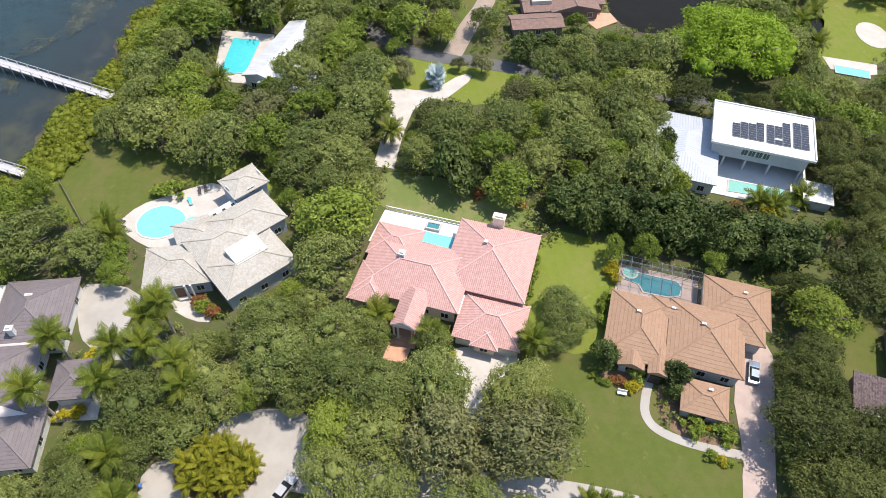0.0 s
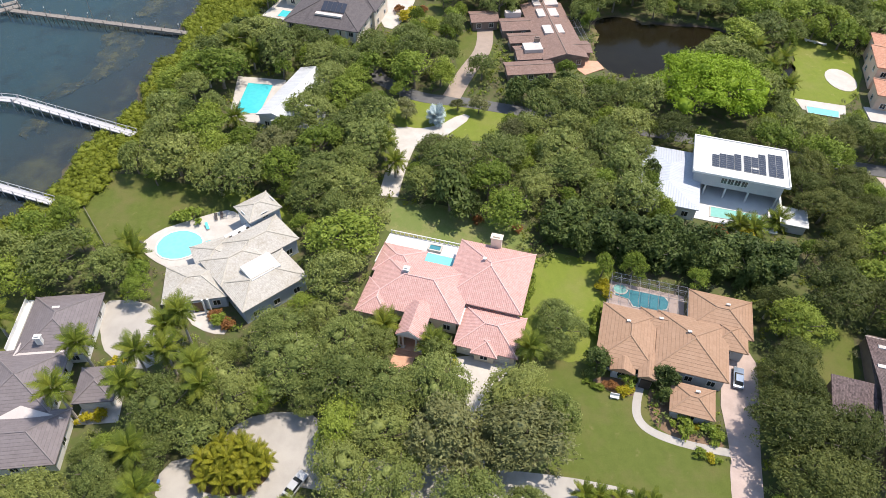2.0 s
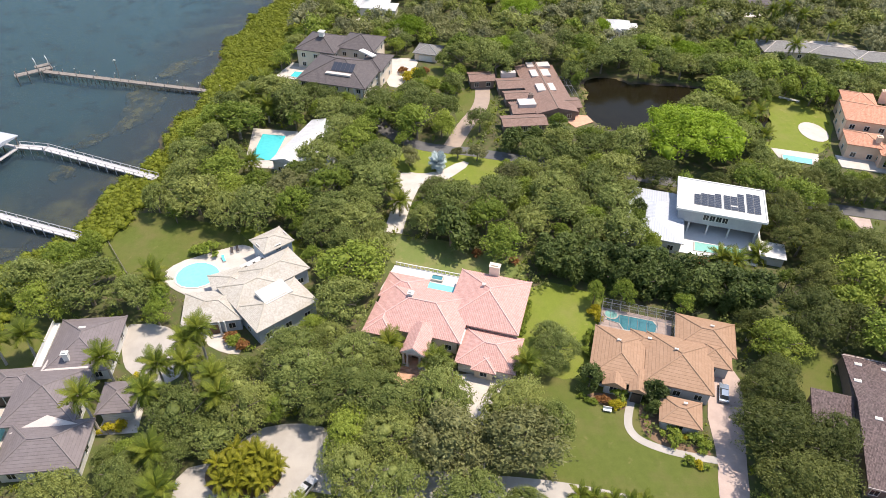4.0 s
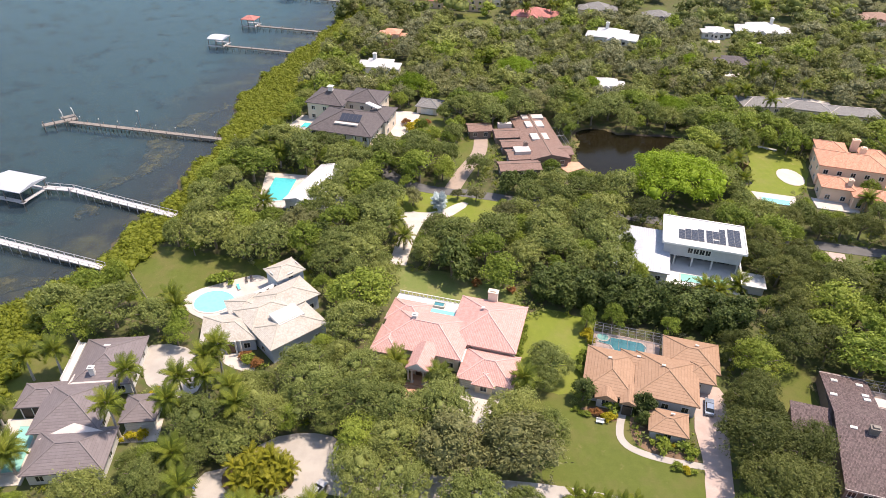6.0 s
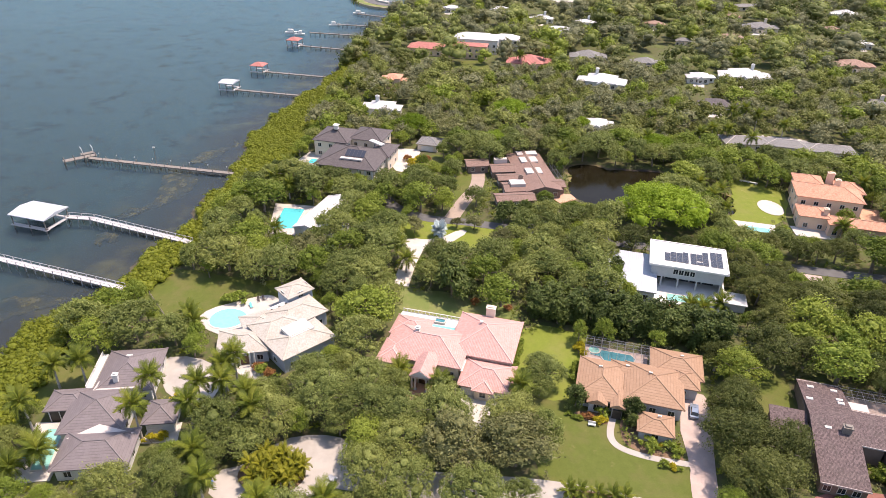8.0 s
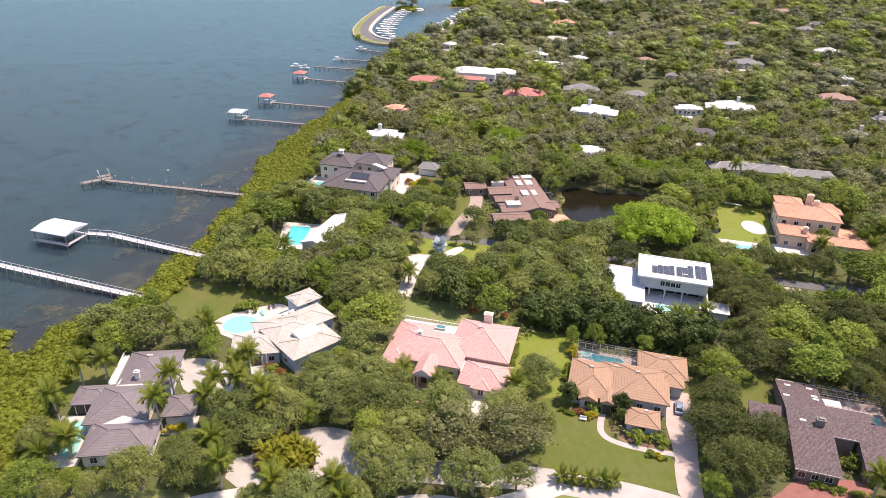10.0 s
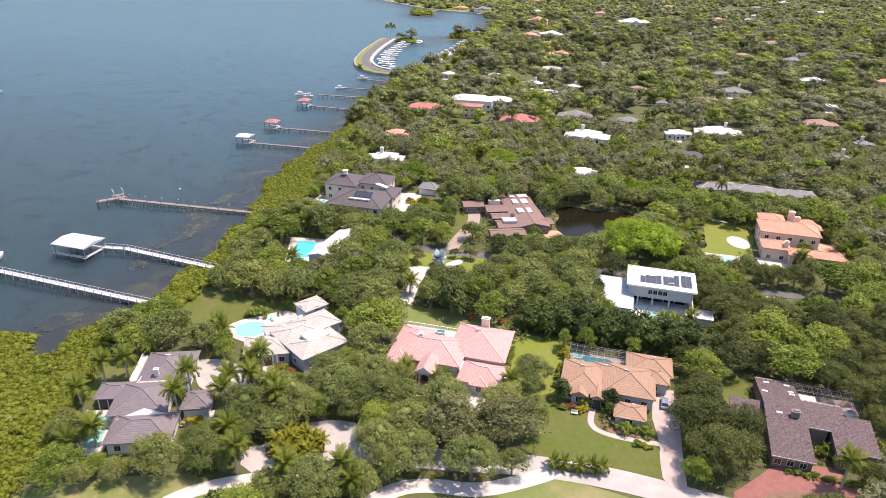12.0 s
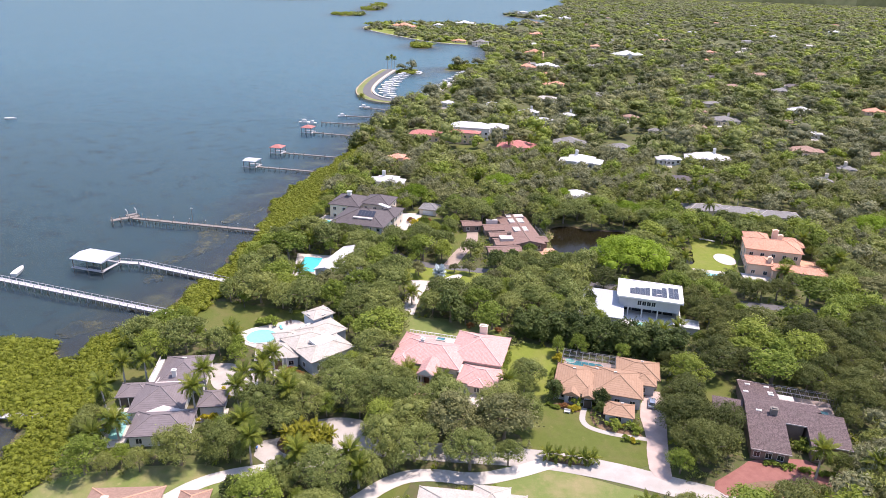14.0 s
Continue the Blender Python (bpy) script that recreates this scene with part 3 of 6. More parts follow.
keep_open([(-20, -68), (-12, -60), (-9, -55), (-6, -57), (8, -58.5), (8, -60), (-4, -60), (-14, -66)])
slab("driveway", smooth([(49, -28.3), (54, -19), (58, -20), (56.5, -28), (53.5, -40), (51.5, -50), (50.5, -56), (46, -53.5), (47.2, -45), (48.5, -40.6)], 1), 0.105, "paving",
     "pinkish paved drive beside the tan house", "driveway", False)
keep_open([(49, -28), (53.5, -23), (55, -25), (52, -34), (50, -45), (50, -55), (46.5, -53.5), (47.2, -45), (48.5, -40.6)])
slab("driveway", [(1.5, -24), (13, -22), (12, -28.5), (7.5, -32), (7, -46), (4, -46), (3.5, -32), (1.5, -29.5)], 0.1, "deck", "pale paved forecourt before the garage", "driveway", False)
keep_open([(1.8, -25), (12, -24), (11.5, -27.5), (3, -29)])
slab("driveway", smooth([(58.5, -56), (66, -50.8), (72, -46), (81, -45.5), (86, -46), (86.5, -51), (90, -52.5), (84, -56), (70, -58), (62, -60)], 1), 0.105, "brick",
     "red brick drive before the shake-roofed house", "driveway")
slab("driveway", smooth([(-70, -15), (-62, -14), (-54.5, -18), (-52, -27), (-56, -31), (-63.5, -27.5), (-66, -24)], 1), 0.1, "concrete",
     "pale concrete motor court between palms", "driveway")
slab("driveway", [(-63.5, -36), (-57, -35.5), (-56, -41), (-63, -42)], 0.1, "deck", "pale garage apron", "driveway")
slab("driveway", ribbon([(-60, -69), (-56, -64), (-50, -60), (-40, -57)], 3.6), 0.105, "deck", "pale narrow drive", "driveway")
slab("driveway", ribbon([(-16, 20), (-15, 32), (-13, 42), (-12, 47)], 4.6), 0.1, "deck", "pale paved drive between oaks", "driveway", False)
keep_open([(-16.2, 24), (-13.6, 24), (-11.4, 43), (-15.6, 43)])
slab("driveway", smooth([(-20, 41), (-8, 39), (-3, 45), (3, 53), (0, 54.5), (-7, 47), (-19, 47)], 1), 0.11, "deck", "pale paved forecourt", "driveway", False)
keep_open([(-3.5, 46.5), (2.5, 53), (0.5, 54), (-5, 47.5)])
slab("road_lane", ribbon([(-30, 84), (-25, 71), (-20, 66.5), (-12, 61), (0, 60), (12, 57.5), (40, 52), (80, 43), (104, 37.2), (125, 34), (200, 22)], 4.6), 0.08, "asphalt",
     "dark asphalt lane winding between the gardens", "road", False)
keep_open([(-26, 72), (-20, 68), (-12, 63.5), (0, 62), (12, 60), (12, 55), (-13, 58.5), (-22, 64)])
keep_open([(102, 40), (126, 36), (126, 31.5), (102, 34)])
slab("driveway", ribbon([(-3, 62), (1, 76), (6, 88), (6, 104)], 5.0), 0.1, "brown_paving", "brown paved drive beside the low house", "driveway")
slab("driveway", smooth([(-30, 118), (-27, 100), (-22, 98), (-17, 118), (-19, 122), (-28, 122)], 1), 0.1, "deck", "pale motor court of the slate-roofed house", "driveway")
slab("driveway", [(102, 35), (107, 34), (106, 30), (103, 30)], 0.1, "paving", "pale sandy drive off the lane", "driveway")
slab("driveway", smooth([(130, 152), (150, 150), (150, 140), (135, 138)], 1), 0.1, "deck", "pale far forecourt", "driveway")
slab("footpath", ribbon([(35.2, -28), (33.9, -31.8), (33.5, -34.8), (35.2, -37.3), (40.7, -39.4), (48.5, -40.6)], 1.5), 0.09, "concrete",
     "curved pale paved garden path", "path")
slab("footpath", smooth([(-52.5, -14.5), (-51, -19), (-46, -21.5), (-42, -21.5), (-45, -18), (-49, -15)], 1), 0.09, "deck", "pale entrance walk", "path")
slab("footpath", [(-9.4, -21), (-5.4, -21.8), (-7.0, -27.5), (-11, -27)], 0.09, "terracotta", "terracotta entrance walk", "path")
slab("garden_bed", smooth([(29, -26.5), (34.5, -27.5), (34, -31), (28.5, -29.5), (26, -27.5)], 2), 0.06, "mulch", "planted mulch bed by the entrance", "garden bed", False)
slab("garden_bed", smooth([(37, -28), (40, -31), (40, -36), (47, -38), (48, -40), (40, -38.6), (36, -36), (36, -31)], 2), 0.06, "mulch", "planted mulch bed along the path", "garden bed", False)
slab("garden_bed", smooth([(22, -50.5), (33, -51.8), (34, -49.8), (27, -48.2), (22, -48.6)], 2), 0.13, "mulch", "kerbed planting island in the road", "garden bed", False)
slab("garden_bed", smooth([(64, -56), (74, -53), (86, -57), (84, -62), (66, -62)], 2), 0.13, "mulch", "oval flower bed ringed by brick drive", "garden bed", False)


# ---------------------------------------------------------------- houses
def roof_mesh(w, d, rise_per, eave, gable="", thick=0.22):
    """A hipped or gabled roof over w by d; gable names the closed ends: 'x' both ends of a ridge along x, 'y' along y, '-y' the near end only."""
    along_x = (w >= d) if not gable else gable in ("x", "-x")
    a, b = (w / 2, d / 2) if along_x else (d / 2, w / 2)
    h = b * rise_per
    inset1 = 0.0 if gable in ("x", "y", "-x", "-y") else min(a, b)
    inset2 = 0.0 if gable in ("x", "y") else min(a, b)
    r1, r2 = -a + inset1, a - inset2
    pts = [(-a, -b, eave), (a, -b, eave), (a, b, eave), (-a, b, eave), (r1, 0, eave + h), (r2, 0, eave + h)]
    faces = [(0, 1, 5, 4), (2, 3, 4, 5), (1, 2, 5), (3, 0, 4)]
    if not along_x:
        pts = [(-y, x, z) for x, y, z in pts]
    me = bpy.data.meshes.new("roof")
    low = [(x, y, z - thick) for x, y, z in pts[:4]]
    allf = faces + [(9, 8, 7, 6)] + [(6 + i, 6 + (i + 1) % 4, (i + 1) % 4, i) for i in range(4)]
    me.from_pydata(pts + low, [], allf)
    uv = me.uv_layers.new(name="UVMap")
    for p in me.polygons:
        n = p.normal
        flat = Vector((n.x, n.y, 0))
        e = Vector((-flat.y, flat.x, 0)).normalized() if flat.length > 1e-4 else Vector((1, 0, 0))
        s = n.cross(e)
        for li in p.loop_indices:
            co = me.vertices[me.loops[li].vertex_index].co
            uv.data[li].uv = (co.dot(e), co.dot(s))
    me.update()
    ridges = [(pts[4], pts[5])]
    if inset1:
        ridges += [(pts[0], pts[4]), (pts[3], pts[4])]
    if inset2:
        ridges += [(pts[1], pts[5]), (pts[2], pts[5])]
    return me, ridges


WINDOW = {}


def window_part(house, x, y, z, rot, w=1.3, h=1.4, key="white"):
    k = (w, h, key)
    if k not in WINDOW:
        f = Shape()
        for sx in (-1, 1):
            f.box(sx * (w / 2 + 0.05), 0, -h / 2 - 0.1, 0.1, 0.16, h + 0.2)
        for sz in (-1, 1):
            f.box(0, 0, sz * (h / 2 + 0.05) - 0.05, w, 0.16, 0.1)
        f.box(0, -0.01, -h / 2, 0.06, 0.1, h)
        fm = f.mesh("window")
        fm.materials.append(M[key])
        pm = Shape().box(0, 0.02, -h / 2, w, 0.06, h).mesh("pane")
        pm.materials.append(M["glass"])
        WINDOW[k] = fm, pm
    fm, pm = WINDOW[k]
    wnd = part("window", fm, None, house, "", (x, y, z), rot)
    part("pane", pm, None, wnd)
    return wnd


def block(house, x, y, w, d, eave, roof, wall, pitch=0.42, rot=0.0, gable="", over=0.6, base=0.0, wins=2, cap=None, sides="sew", clear=1.0):
    """One volume of a house: walls, a roof over them with caps on its ridges, and windows."""
    ww, wd = w - 2 * over, d - 2 * over
    part("wall", Shape().box(0, 0, base, ww, wd, eave - base + 0.02), M[wall], house, "", (x, y, 0), rot)
    me, ridges = roof_mesh(w, d, pitch, eave, gable)
    r = part("roof", me, RM[roof], house, "", (x, y, 0), rot)
    if cap:
        s = Shape()
        for a, b in ridges:
            if (Vector(a) - Vector(b)).length > 0.3:
                s.bar(Vector(a) + Vector((0, 0, 0.0)), Vector(b) + Vector((0, 0, 0.0)), 0.16, 5)
        part("ridge_cap", s, M[cap] if cap in M else RM[cap], r)
    c, sn = math.cos(radians(rot)), math.sin(radians(rot))

    def at(px, py):
        return x + px * c - py * sn, y + px * sn + py * c
    floors = [1.6] if eave - base < 5.2 else [1.6, 4.9]
    for z in floors:
        if wins and "s" in sides:
            n = max(1, int(ww / 3.6)) if wins > 1 else 1
            for i in range(n):
                window_part(house, *at(-ww / 2 + ww * (i + .5) / n, -wd / 2 - 0.02), base + z, rot)
        if wins and "e" in sides:
            n = max(1, int(wd / 4.5))
            for i in range(n):
                window_part(house, *at(ww / 2 + 0.02, -wd / 2 + wd * (i + .5) / n), base + z, rot + 90)
        if wins and "w" in sides:
            n = max(1, int(wd / 4.5))
            for i in range(n):
                window_part(house, *at(-ww / 2 - 0.02, -wd / 2 + wd * (i + .5) / n), base + z, rot - 90)
    m = house.matrix_world
    rz = math.degrees(m.to_euler().z)
    loc = m @ Vector((x, y, 0))
    if clear:
        keep_open(rect(loc.x, loc.y, w * clear, d * clear, rz + rot), eave)


def door_part(house, x, y, rot, w=1.8, h=2.4, mat_key="wood_door", name="door"):
    dr = part(name, Shape().box(0, 0, 0.02, w, 0.16, h), M[mat_key], house, "", (x, y, 0), rot)
    part("door_frame", Shape().box(-w / 2 - 0.08, -0.02, 0.02, 0.16, 0.22, h).box(w / 2 + 0.08, -0.02, 0.02, 0.16, 0.22, h).box(0, -0.02, h + 0.02, w + 0.32, 0.22, 0.16), M["white"], dr)
    return dr


def garage_door(house, x, y, rot, w=4.8, h=2.2):
    gd = part("garage_door", Shape().box(0, 0, 0.03, w, 0.12, h), M["white"], house, "", (x, y, 0), rot)
    for i in range(4):
        part("panel", Shape().box(0, -0.08, 0.08 + i * h / 4, w - 0.12, 0.06, h / 4 - 0.08), M["white"], gd)


def chimney(house, x, y, z0, z1, w=1.6, d=1.1, mat_key="cream", rot=0.0):
    c = part("chimney", Shape().box(0, 0, z0, w, d, z1 - z0), M[mat_key], house, "", (x, y, 0), rot)
    part("chimney_cap", Shape().box(0, 0, z1, w + 0.3, d + 0.3, 0.22).box(0, 0, z1 + 0.22, w * .7, d * .7, 0.3), M[mat_key], c)


def skylight(house, x, y, z, w=1.2, d=0.8, rot=0.0):
    s = part("skylight", Shape().box(0, 0, 0, w, d, 0.18), M["white"], house, "", (x, y, z), rot)
    part("pane", Shape().box(0, 0, 0.18, w - .2, d - .2, 0.03), M["deck"], s)


# the pink-roofed house
pink = thing("house", "large cream house with pink barrel-tile hipped roof", "house", 2, -9, 0, -12.5)
for a in ((5, 3.3, 15.9, 16.6, 4.2), (-7.8, -3.4, 19.6, 13.8, 4.2), (-13.6, 2.4, 9.4, 8.0, 4.0), (-14.7, -7.9, 6.8, 8.8, 3.9), (8, -9.3, 12.2, 9.8, 3.0), (7.9, -12.6, 5.0, 5.0, 2.98)):
    block(pink, *a, "pink", "cream", 0.42, cap="pink_cap", over=0.7, wins=2)
block(pink, -6.1, -9.9, 5.0, 7.2, 4.5, "pink", "cream", 0.72, gable="-y", wins=0, over=0.35)
part("pediment", Shape().add([(-8.5, -15.98, 4.48), (-3.7, -15.98, 4.48), (-6.1, -15.98, 6.2), (-8.5, -15.8, 4.48), (-3.7, -15.8, 4.48), (-6.1, -15.8, 6.2)],
     [(0, 1, 2), (5, 4, 3), (0, 3, 4, 1), (1, 4, 5, 2), (2, 5, 3, 0)]), M["white"], pink, "white triangular pediment")
part("portico_floor", Shape().box(-6.1, -14.6, 0, 5.4, 3.0, 0.35).box(-6.1, -16.5, 0, 4.2, 0.9, 0.18), M["terracotta"], pink)
part("entablature", Shape().box(-6.1, -14.6, 4.0, 4.9, 2.3, 0.5), M["white"], pink)
me_, _r = roof_mesh(5.2, 2.6, 0.72, 4.5, "y")
part("porch_roof", me_, RM["pink"], pink, "", (-6.1, -14.6, 0))
for cx in (-8.2, -7.4, -4.8, -4.0):
    part("column", Shape().bar((cx, -15.4, 0.3), (cx, -15.4, 4.0), 0.26, 10, 0.21).box(cx, -15.4, 0.3, .7, .7, .2).box(cx, -15.4, 3.8, .66, .66, .2), M["white"], pink)
door_part(pink, -6.1, -13.1, 0, 2.2, 3.0, "wood_door")
garage_door(pink, 5, -13.6, 0)
garage_door(pink, 11, -13.6, 0, 3.2)
chimney(pink, 4.4, 11.6, 0, 6.9, 2.2, 1.3, "cream")
chimney(pink, -10.6, -2.6, 5, 7.7, .95, .95, "white")
skylight(pink, 3.4, 4.6, 7.35, .7, .7)
part("roof_terrace", Shape().box(2.6, -7.2, 2.6, 2.2, 4.6, 0.5), M["white"], pink, "white flat roof strip")
keep_open(turned([(-21, 3), (-3, 4), (-3, 14), (-20, 14)], 2, -9, -12.5))


def pool(outline, z, water, label, x=0.0, y=0.0, rot=0.0, coping="deck"):
    o = thing("swimming_pool", label, "swimming pool", x, y, z, rot)
    part("basin", Shape().prism(outline, -0.1, 0.05), M[water], o, "tiled pool basin")
    part("water_surface", Shape().prism(outline, 0.051, 0.09), M[water], o)
    n, cxs, cys = len(outline), sum(p[0] for p in outline) / len(outline), sum(p[1] for p in outline) / len(outline)
    rim = []
    for a in outline:
        va = Vector((a[0] - cxs, a[1] - cys))
        va *= 1 + 0.32 / max(va.length, .1)
        rim.append((va.x + cxs, va.y + cys))
    s = Shape().add([(*p, z_) for z_ in (0, .13) for p in outline] + [(*p, z_) for z_ in (0, .13) for p in rim],
                    [q for i in range(n) for j in [(i + 1) % n] for q in ((n + i, 3 * n + i, 3 * n + j, n + j), (i, n + i, n + j, j), (2 * n + i, 2 * n + j, 3 * n + j, 3 * n + i))])
    part("coping", s, M[coping], o)
    return o


def lounger(x, y, z, rot, key="cushion"):
    o = thing("sun_lounger", "dark cushioned sun lounger on the pool deck" if key == "cushion" else "turquoise sun lounger on the pool deck", "lounger", x, y, z, rot, "pool loungers")
    part("frame", Shape().box(0, 0, .25, .7, 1.9, .08), M["white"], o)
    part("mattress", Shape().box(0, -.3, .33, .62, 1.2, .1), M[key], o)
    part("backrest", Shape().add([(-.31, .3, .33), (.31, .3, .33), (.31, .95, .75), (-.31, .95, .75), (-.31, .3, .43), (.31, .3, .43), (.31, .9, .85), (-.31, .9, .85)],
         [(0, 1, 2, 3), (4, 5, 6, 7), (0, 1, 5, 4), (1, 2, 6, 5), (2, 3, 7, 6), (3, 0, 4, 7)]), M[key], o)
    for sx in (-.3, .3):
        for sy in (-.85, .85):
            part("leg", Shape().box(sx, sy, 0, .06, .06, .26), M["white"], o)


def deck(poly, z, label, key="deck"):
    keep_open(poly)
    return structure("pavement_deck", Shape().prism(poly, -0.1, z), M[key], label, "pool deck")


deck(turned([(-20, 4), (-3.2, 4.2), (-3.2, 13.2), (-19.5, 13.0)], 2, -9, -12.5), 0.18, "pale pool terrace behind the pink-roofed house", "flat_white")
pool([(-11.6, 9.4), (-10.4, 6.8), (-3.4, 6.5), (-3.4, 9.3)], 0.18, "pool", "turquoise rectangular pool on the pale terrace", 2, -9, -12.5)
spa = thing("hot_tub", "raised square hot tub beside the pool", "hot tub", *turned([(-8.6, 10.9)], 2, -9, -12.5)[0], 0.18, -12.5)
part("rim", Shape().box(0, .8, 0, 3.0, .3, .6).box(0, -.8, 0, 3.0, .3, .6).box(-1.35, 0, 0, .3, 1.3, .6).box(1.35, 0, 0, .3, 1.3, .6), M["deck"], spa)
part("water_surface", Shape().box(0, 0, 0, 2.4, 1.3, .45), M["pool_dark"], spa)
rail = thing("balustrade", "low white balustrade along the terrace edge", "balustrade", 2, -9, 0.18, -12.5)
part("top_rail", Shape().box(-11.3, 13.1, .8, 16, .2, .12), M["white"], rail)
for i in range(17):
    part("baluster", Shape().box(-19.2 + i, 13.1, 0, .16, .16, .8, 0, .8), M["white"], rail)

# the tan house with the screened pool
tan = thing("house", "tan house with ribbed tan tile hipped roofs", "house", 43, -19, 0, -13)
for a in ((-8.9, -2.6, 11.2, 14, 3.2), (2.4, -1.7, 13, 13.4, 3.7), (7.5, 7.6, 12, 9.8, 3.4), (9.0, 2.8, 7, 7, 3.38), (3, -13.1, 7.7, 6.4, 2.8), (-3.4, 2.4, 8, 5.5, 3.3)):
    block(tan, *a, "tan", "grey_wall", 0.38, cap="tan_cap", over=0.6)
block(tan, -9.4, -8.4, 4.6, 5.0, 3.0, "tan", "grey_wall", 0.5, gable="-y", wins=1)
block(tan, -5.0, -8.0, 3.4, 6.6, 3.3, "tan", "grey_wall", 0.5, gable="-y", wins=0)
# Solid slab, coloured near-black for the shade inside the entrance.
part("entry_arch", Shape().box(-5.0, -11.0, 0, 1.9, .3, 2.5), M["dark"], tan, "dark arched entrance")
for px, py, pz in ((-9.6, -.6, 5.2), (-3.6, 2.4, 4.4), (1.3, -.6, 6.0), (8.5, 9.0, 5.0), (3.6, -11.8, 3.9)):
    skylight(tan, px, py, pz, .75, .4)
garage_door(tan, 6.4, -13, 90, 4.6)


def cage(x0, x1, y0, y1, h, ox, oy, rot, label, bays=8):
    o = thing("pool_cage", label, "screen enclosure", ox, oy, 0, rot)
    top = h + 0.5
    for i in range(bays + 1):
        px = x0 + (x1 - x0) * i / bays
        part("post", Shape().box(px, y1, 0, .09, .09, h), M["metal"], o)
        part("rafter", Shape().bar((px, y1, h), (px, y1 - 1.6, top), .05, 4).bar((px, y1 - 1.6, top), (px, y0, top), .05, 4), M["metal"], o)
    for py, pz in ((y1, h), (y1 - 1.6, top), ((y0 + y1) / 2, top), (y1, 1.2)):
        part("purlin", Shape().bar((x0, py, pz), (x1, py, pz), .05, 4), M["metal"], o)
    for px in (x0, x1):
        for py in np.linspace(y0, y1 - 2.2, 3):
            part("post", Shape().box(px, py, 0, .09, .09, top), M["metal"], o)
    part("screen", Shape().add([(x0, y1, 0), (x1, y1, 0), (x1, y1, h), (x0, y1, h), (x0, y1 - 1.6, top), (x1, y1 - 1.6, top), (x0, y0, top), (x1, y0, top)],
         [(0, 1, 2, 3), (3, 2, 5, 4), (4, 5, 7, 6)]), M["screen"], o, "fine dark screen mesh")
    keep_open(turned([(x0, y0), (x1, y0), (x1, y1), (x0, y1)], ox, oy, rot), 2.0)
    return o


deck(turned([(-13.8, 4.0), (1.4, 4.0), (1.4, 13.2), (-13.6, 13.2)], 43, -19, -13), 0.15, "pale pool deck under the screen", "paving")
pool([(-9.5, 11.8), (-2.6, 11.8), (-1.6, 10.6), (-2, 8.6), (-4, 7.8), (-8.4, 7.6), (-9.4, 9.2), (-12.2, 9.6), (-12.2, 11.0)], 0.15, "pool_dark",
     "dark blue free-form pool under a screen", 43, -19, -13)
pool(ellipse(-11.4, 11.4, 1.3, 1.2, 12), 0.2, "pool_green", "small round hot tub", 43, -19, -13)
cage(-13.6, 1.4, 4.6, 13.2, 2.9, 43, -19, -13, "bronze aluminium screen enclosure over the pool")

# the pale house with the round pool
pale = thing("house", "blue-grey two-storey house with pale weathered shingle roof", "house", -42.2, -4.6, 0, 0)
for a in ((5.0, -6.3, 14.6, 9.6, 4.4, 44), (1.7, 4.2, 13.4, 9.4, 4.4, 44), (-1.5, -1.5, 12, 9, 4.6, 44), (-0.8, 13.6, 8.0, 6.8, 5.2, 44), (-8.4, -7.0, 12.4, 9.8, 3.5, 13), (-6.5, 0.5, 9, 9, 3.6, 30)):
    x_, y_, w_, d_, e_, r_ = a
    block(pale, x_, y_, w_, d_, e_, "pale", "blue_grey", 0.34, rot=r_, cap="pale_cap", over=0.5)
part("flat_roof", Shape().box(4.2, -4.3, 5.3, 6.4, 4.8, .75, 44), M["flat_white"], pale, "bright white flat roof deck")
part("roof_terrace", Shape().box(-3.2, 6.6, 3.0, 5.8, 3.0, .9, 46), M["flat_white"], pale, "white flat terrace roof with vents")
for i in range(3):
    part("roof_vent", Shape().box(-4.6 + i * 1.4, 5.2 + i * 1.45, 3.9, .6, .6, .25, 46), M["dark"], pale)
door_part(pale, -7.0, -11.6, 13, 2.0, 2.8, "wood_door")
for cx in (-9.5, -8.6, -5.6, -4.6):
    part("column", Shape().bar((cx, -12.4 + (cx + 7) * .23, 0), (cx, -12.4 + (cx + 7) * .23, 4.2), .2, 8), M["white"], pale)
deck(smooth([(-67.8, 0.3), (-65, 5.5), (-60, 8.5), (-54, 12), (-51, 13), (-47.5, 10.5), (-46, 6), (-49, -3), (-58, -6), (-63.5, -3.4)], 1), 0.16, "white curved pool deck")
pool(smooth([(-64.0, 0.8), (-62.8, 4.2), (-59.5, 5.8), (-55.8, 4.6), (-54.0, 2.2), (-55.2, -1.4), (-58.5, -3.2), (-62.4, -2.4)], 1), 0.16, "pool", "bright turquoise rounded pool on a white deck", coping="white")
pool(ellipse(-52.6, 1.6, 1.5, 1.4, 14), 0.2, "pool", "round white hot tub")
for lx, ly, lr, key in ((-53.5, 9.9, 20, "cushion"), (-52.4, 10.6, 20, "cushion"), (-54.6, 6.9, 30, "turq"), (-66.3, -0.6, 70, "cushion"), (-66.8, .8, 70, "cushion")):
    lounger(lx, ly, 0.16, lr, key)

fence = thing("fence", "low dark timber fence across the waterside lawn", "fence", -83.5, 10.5, 0, -50)
for i in range(9):
    part("post", Shape().box(i * 1.9, 0, 0, .16, .16, 1.2), M["wood"], fence)
for z_ in (.45, .95):
    part("rail", Shape().box(7.6, 0, z_, 15.4, .07, .16), M["wood"], fence)

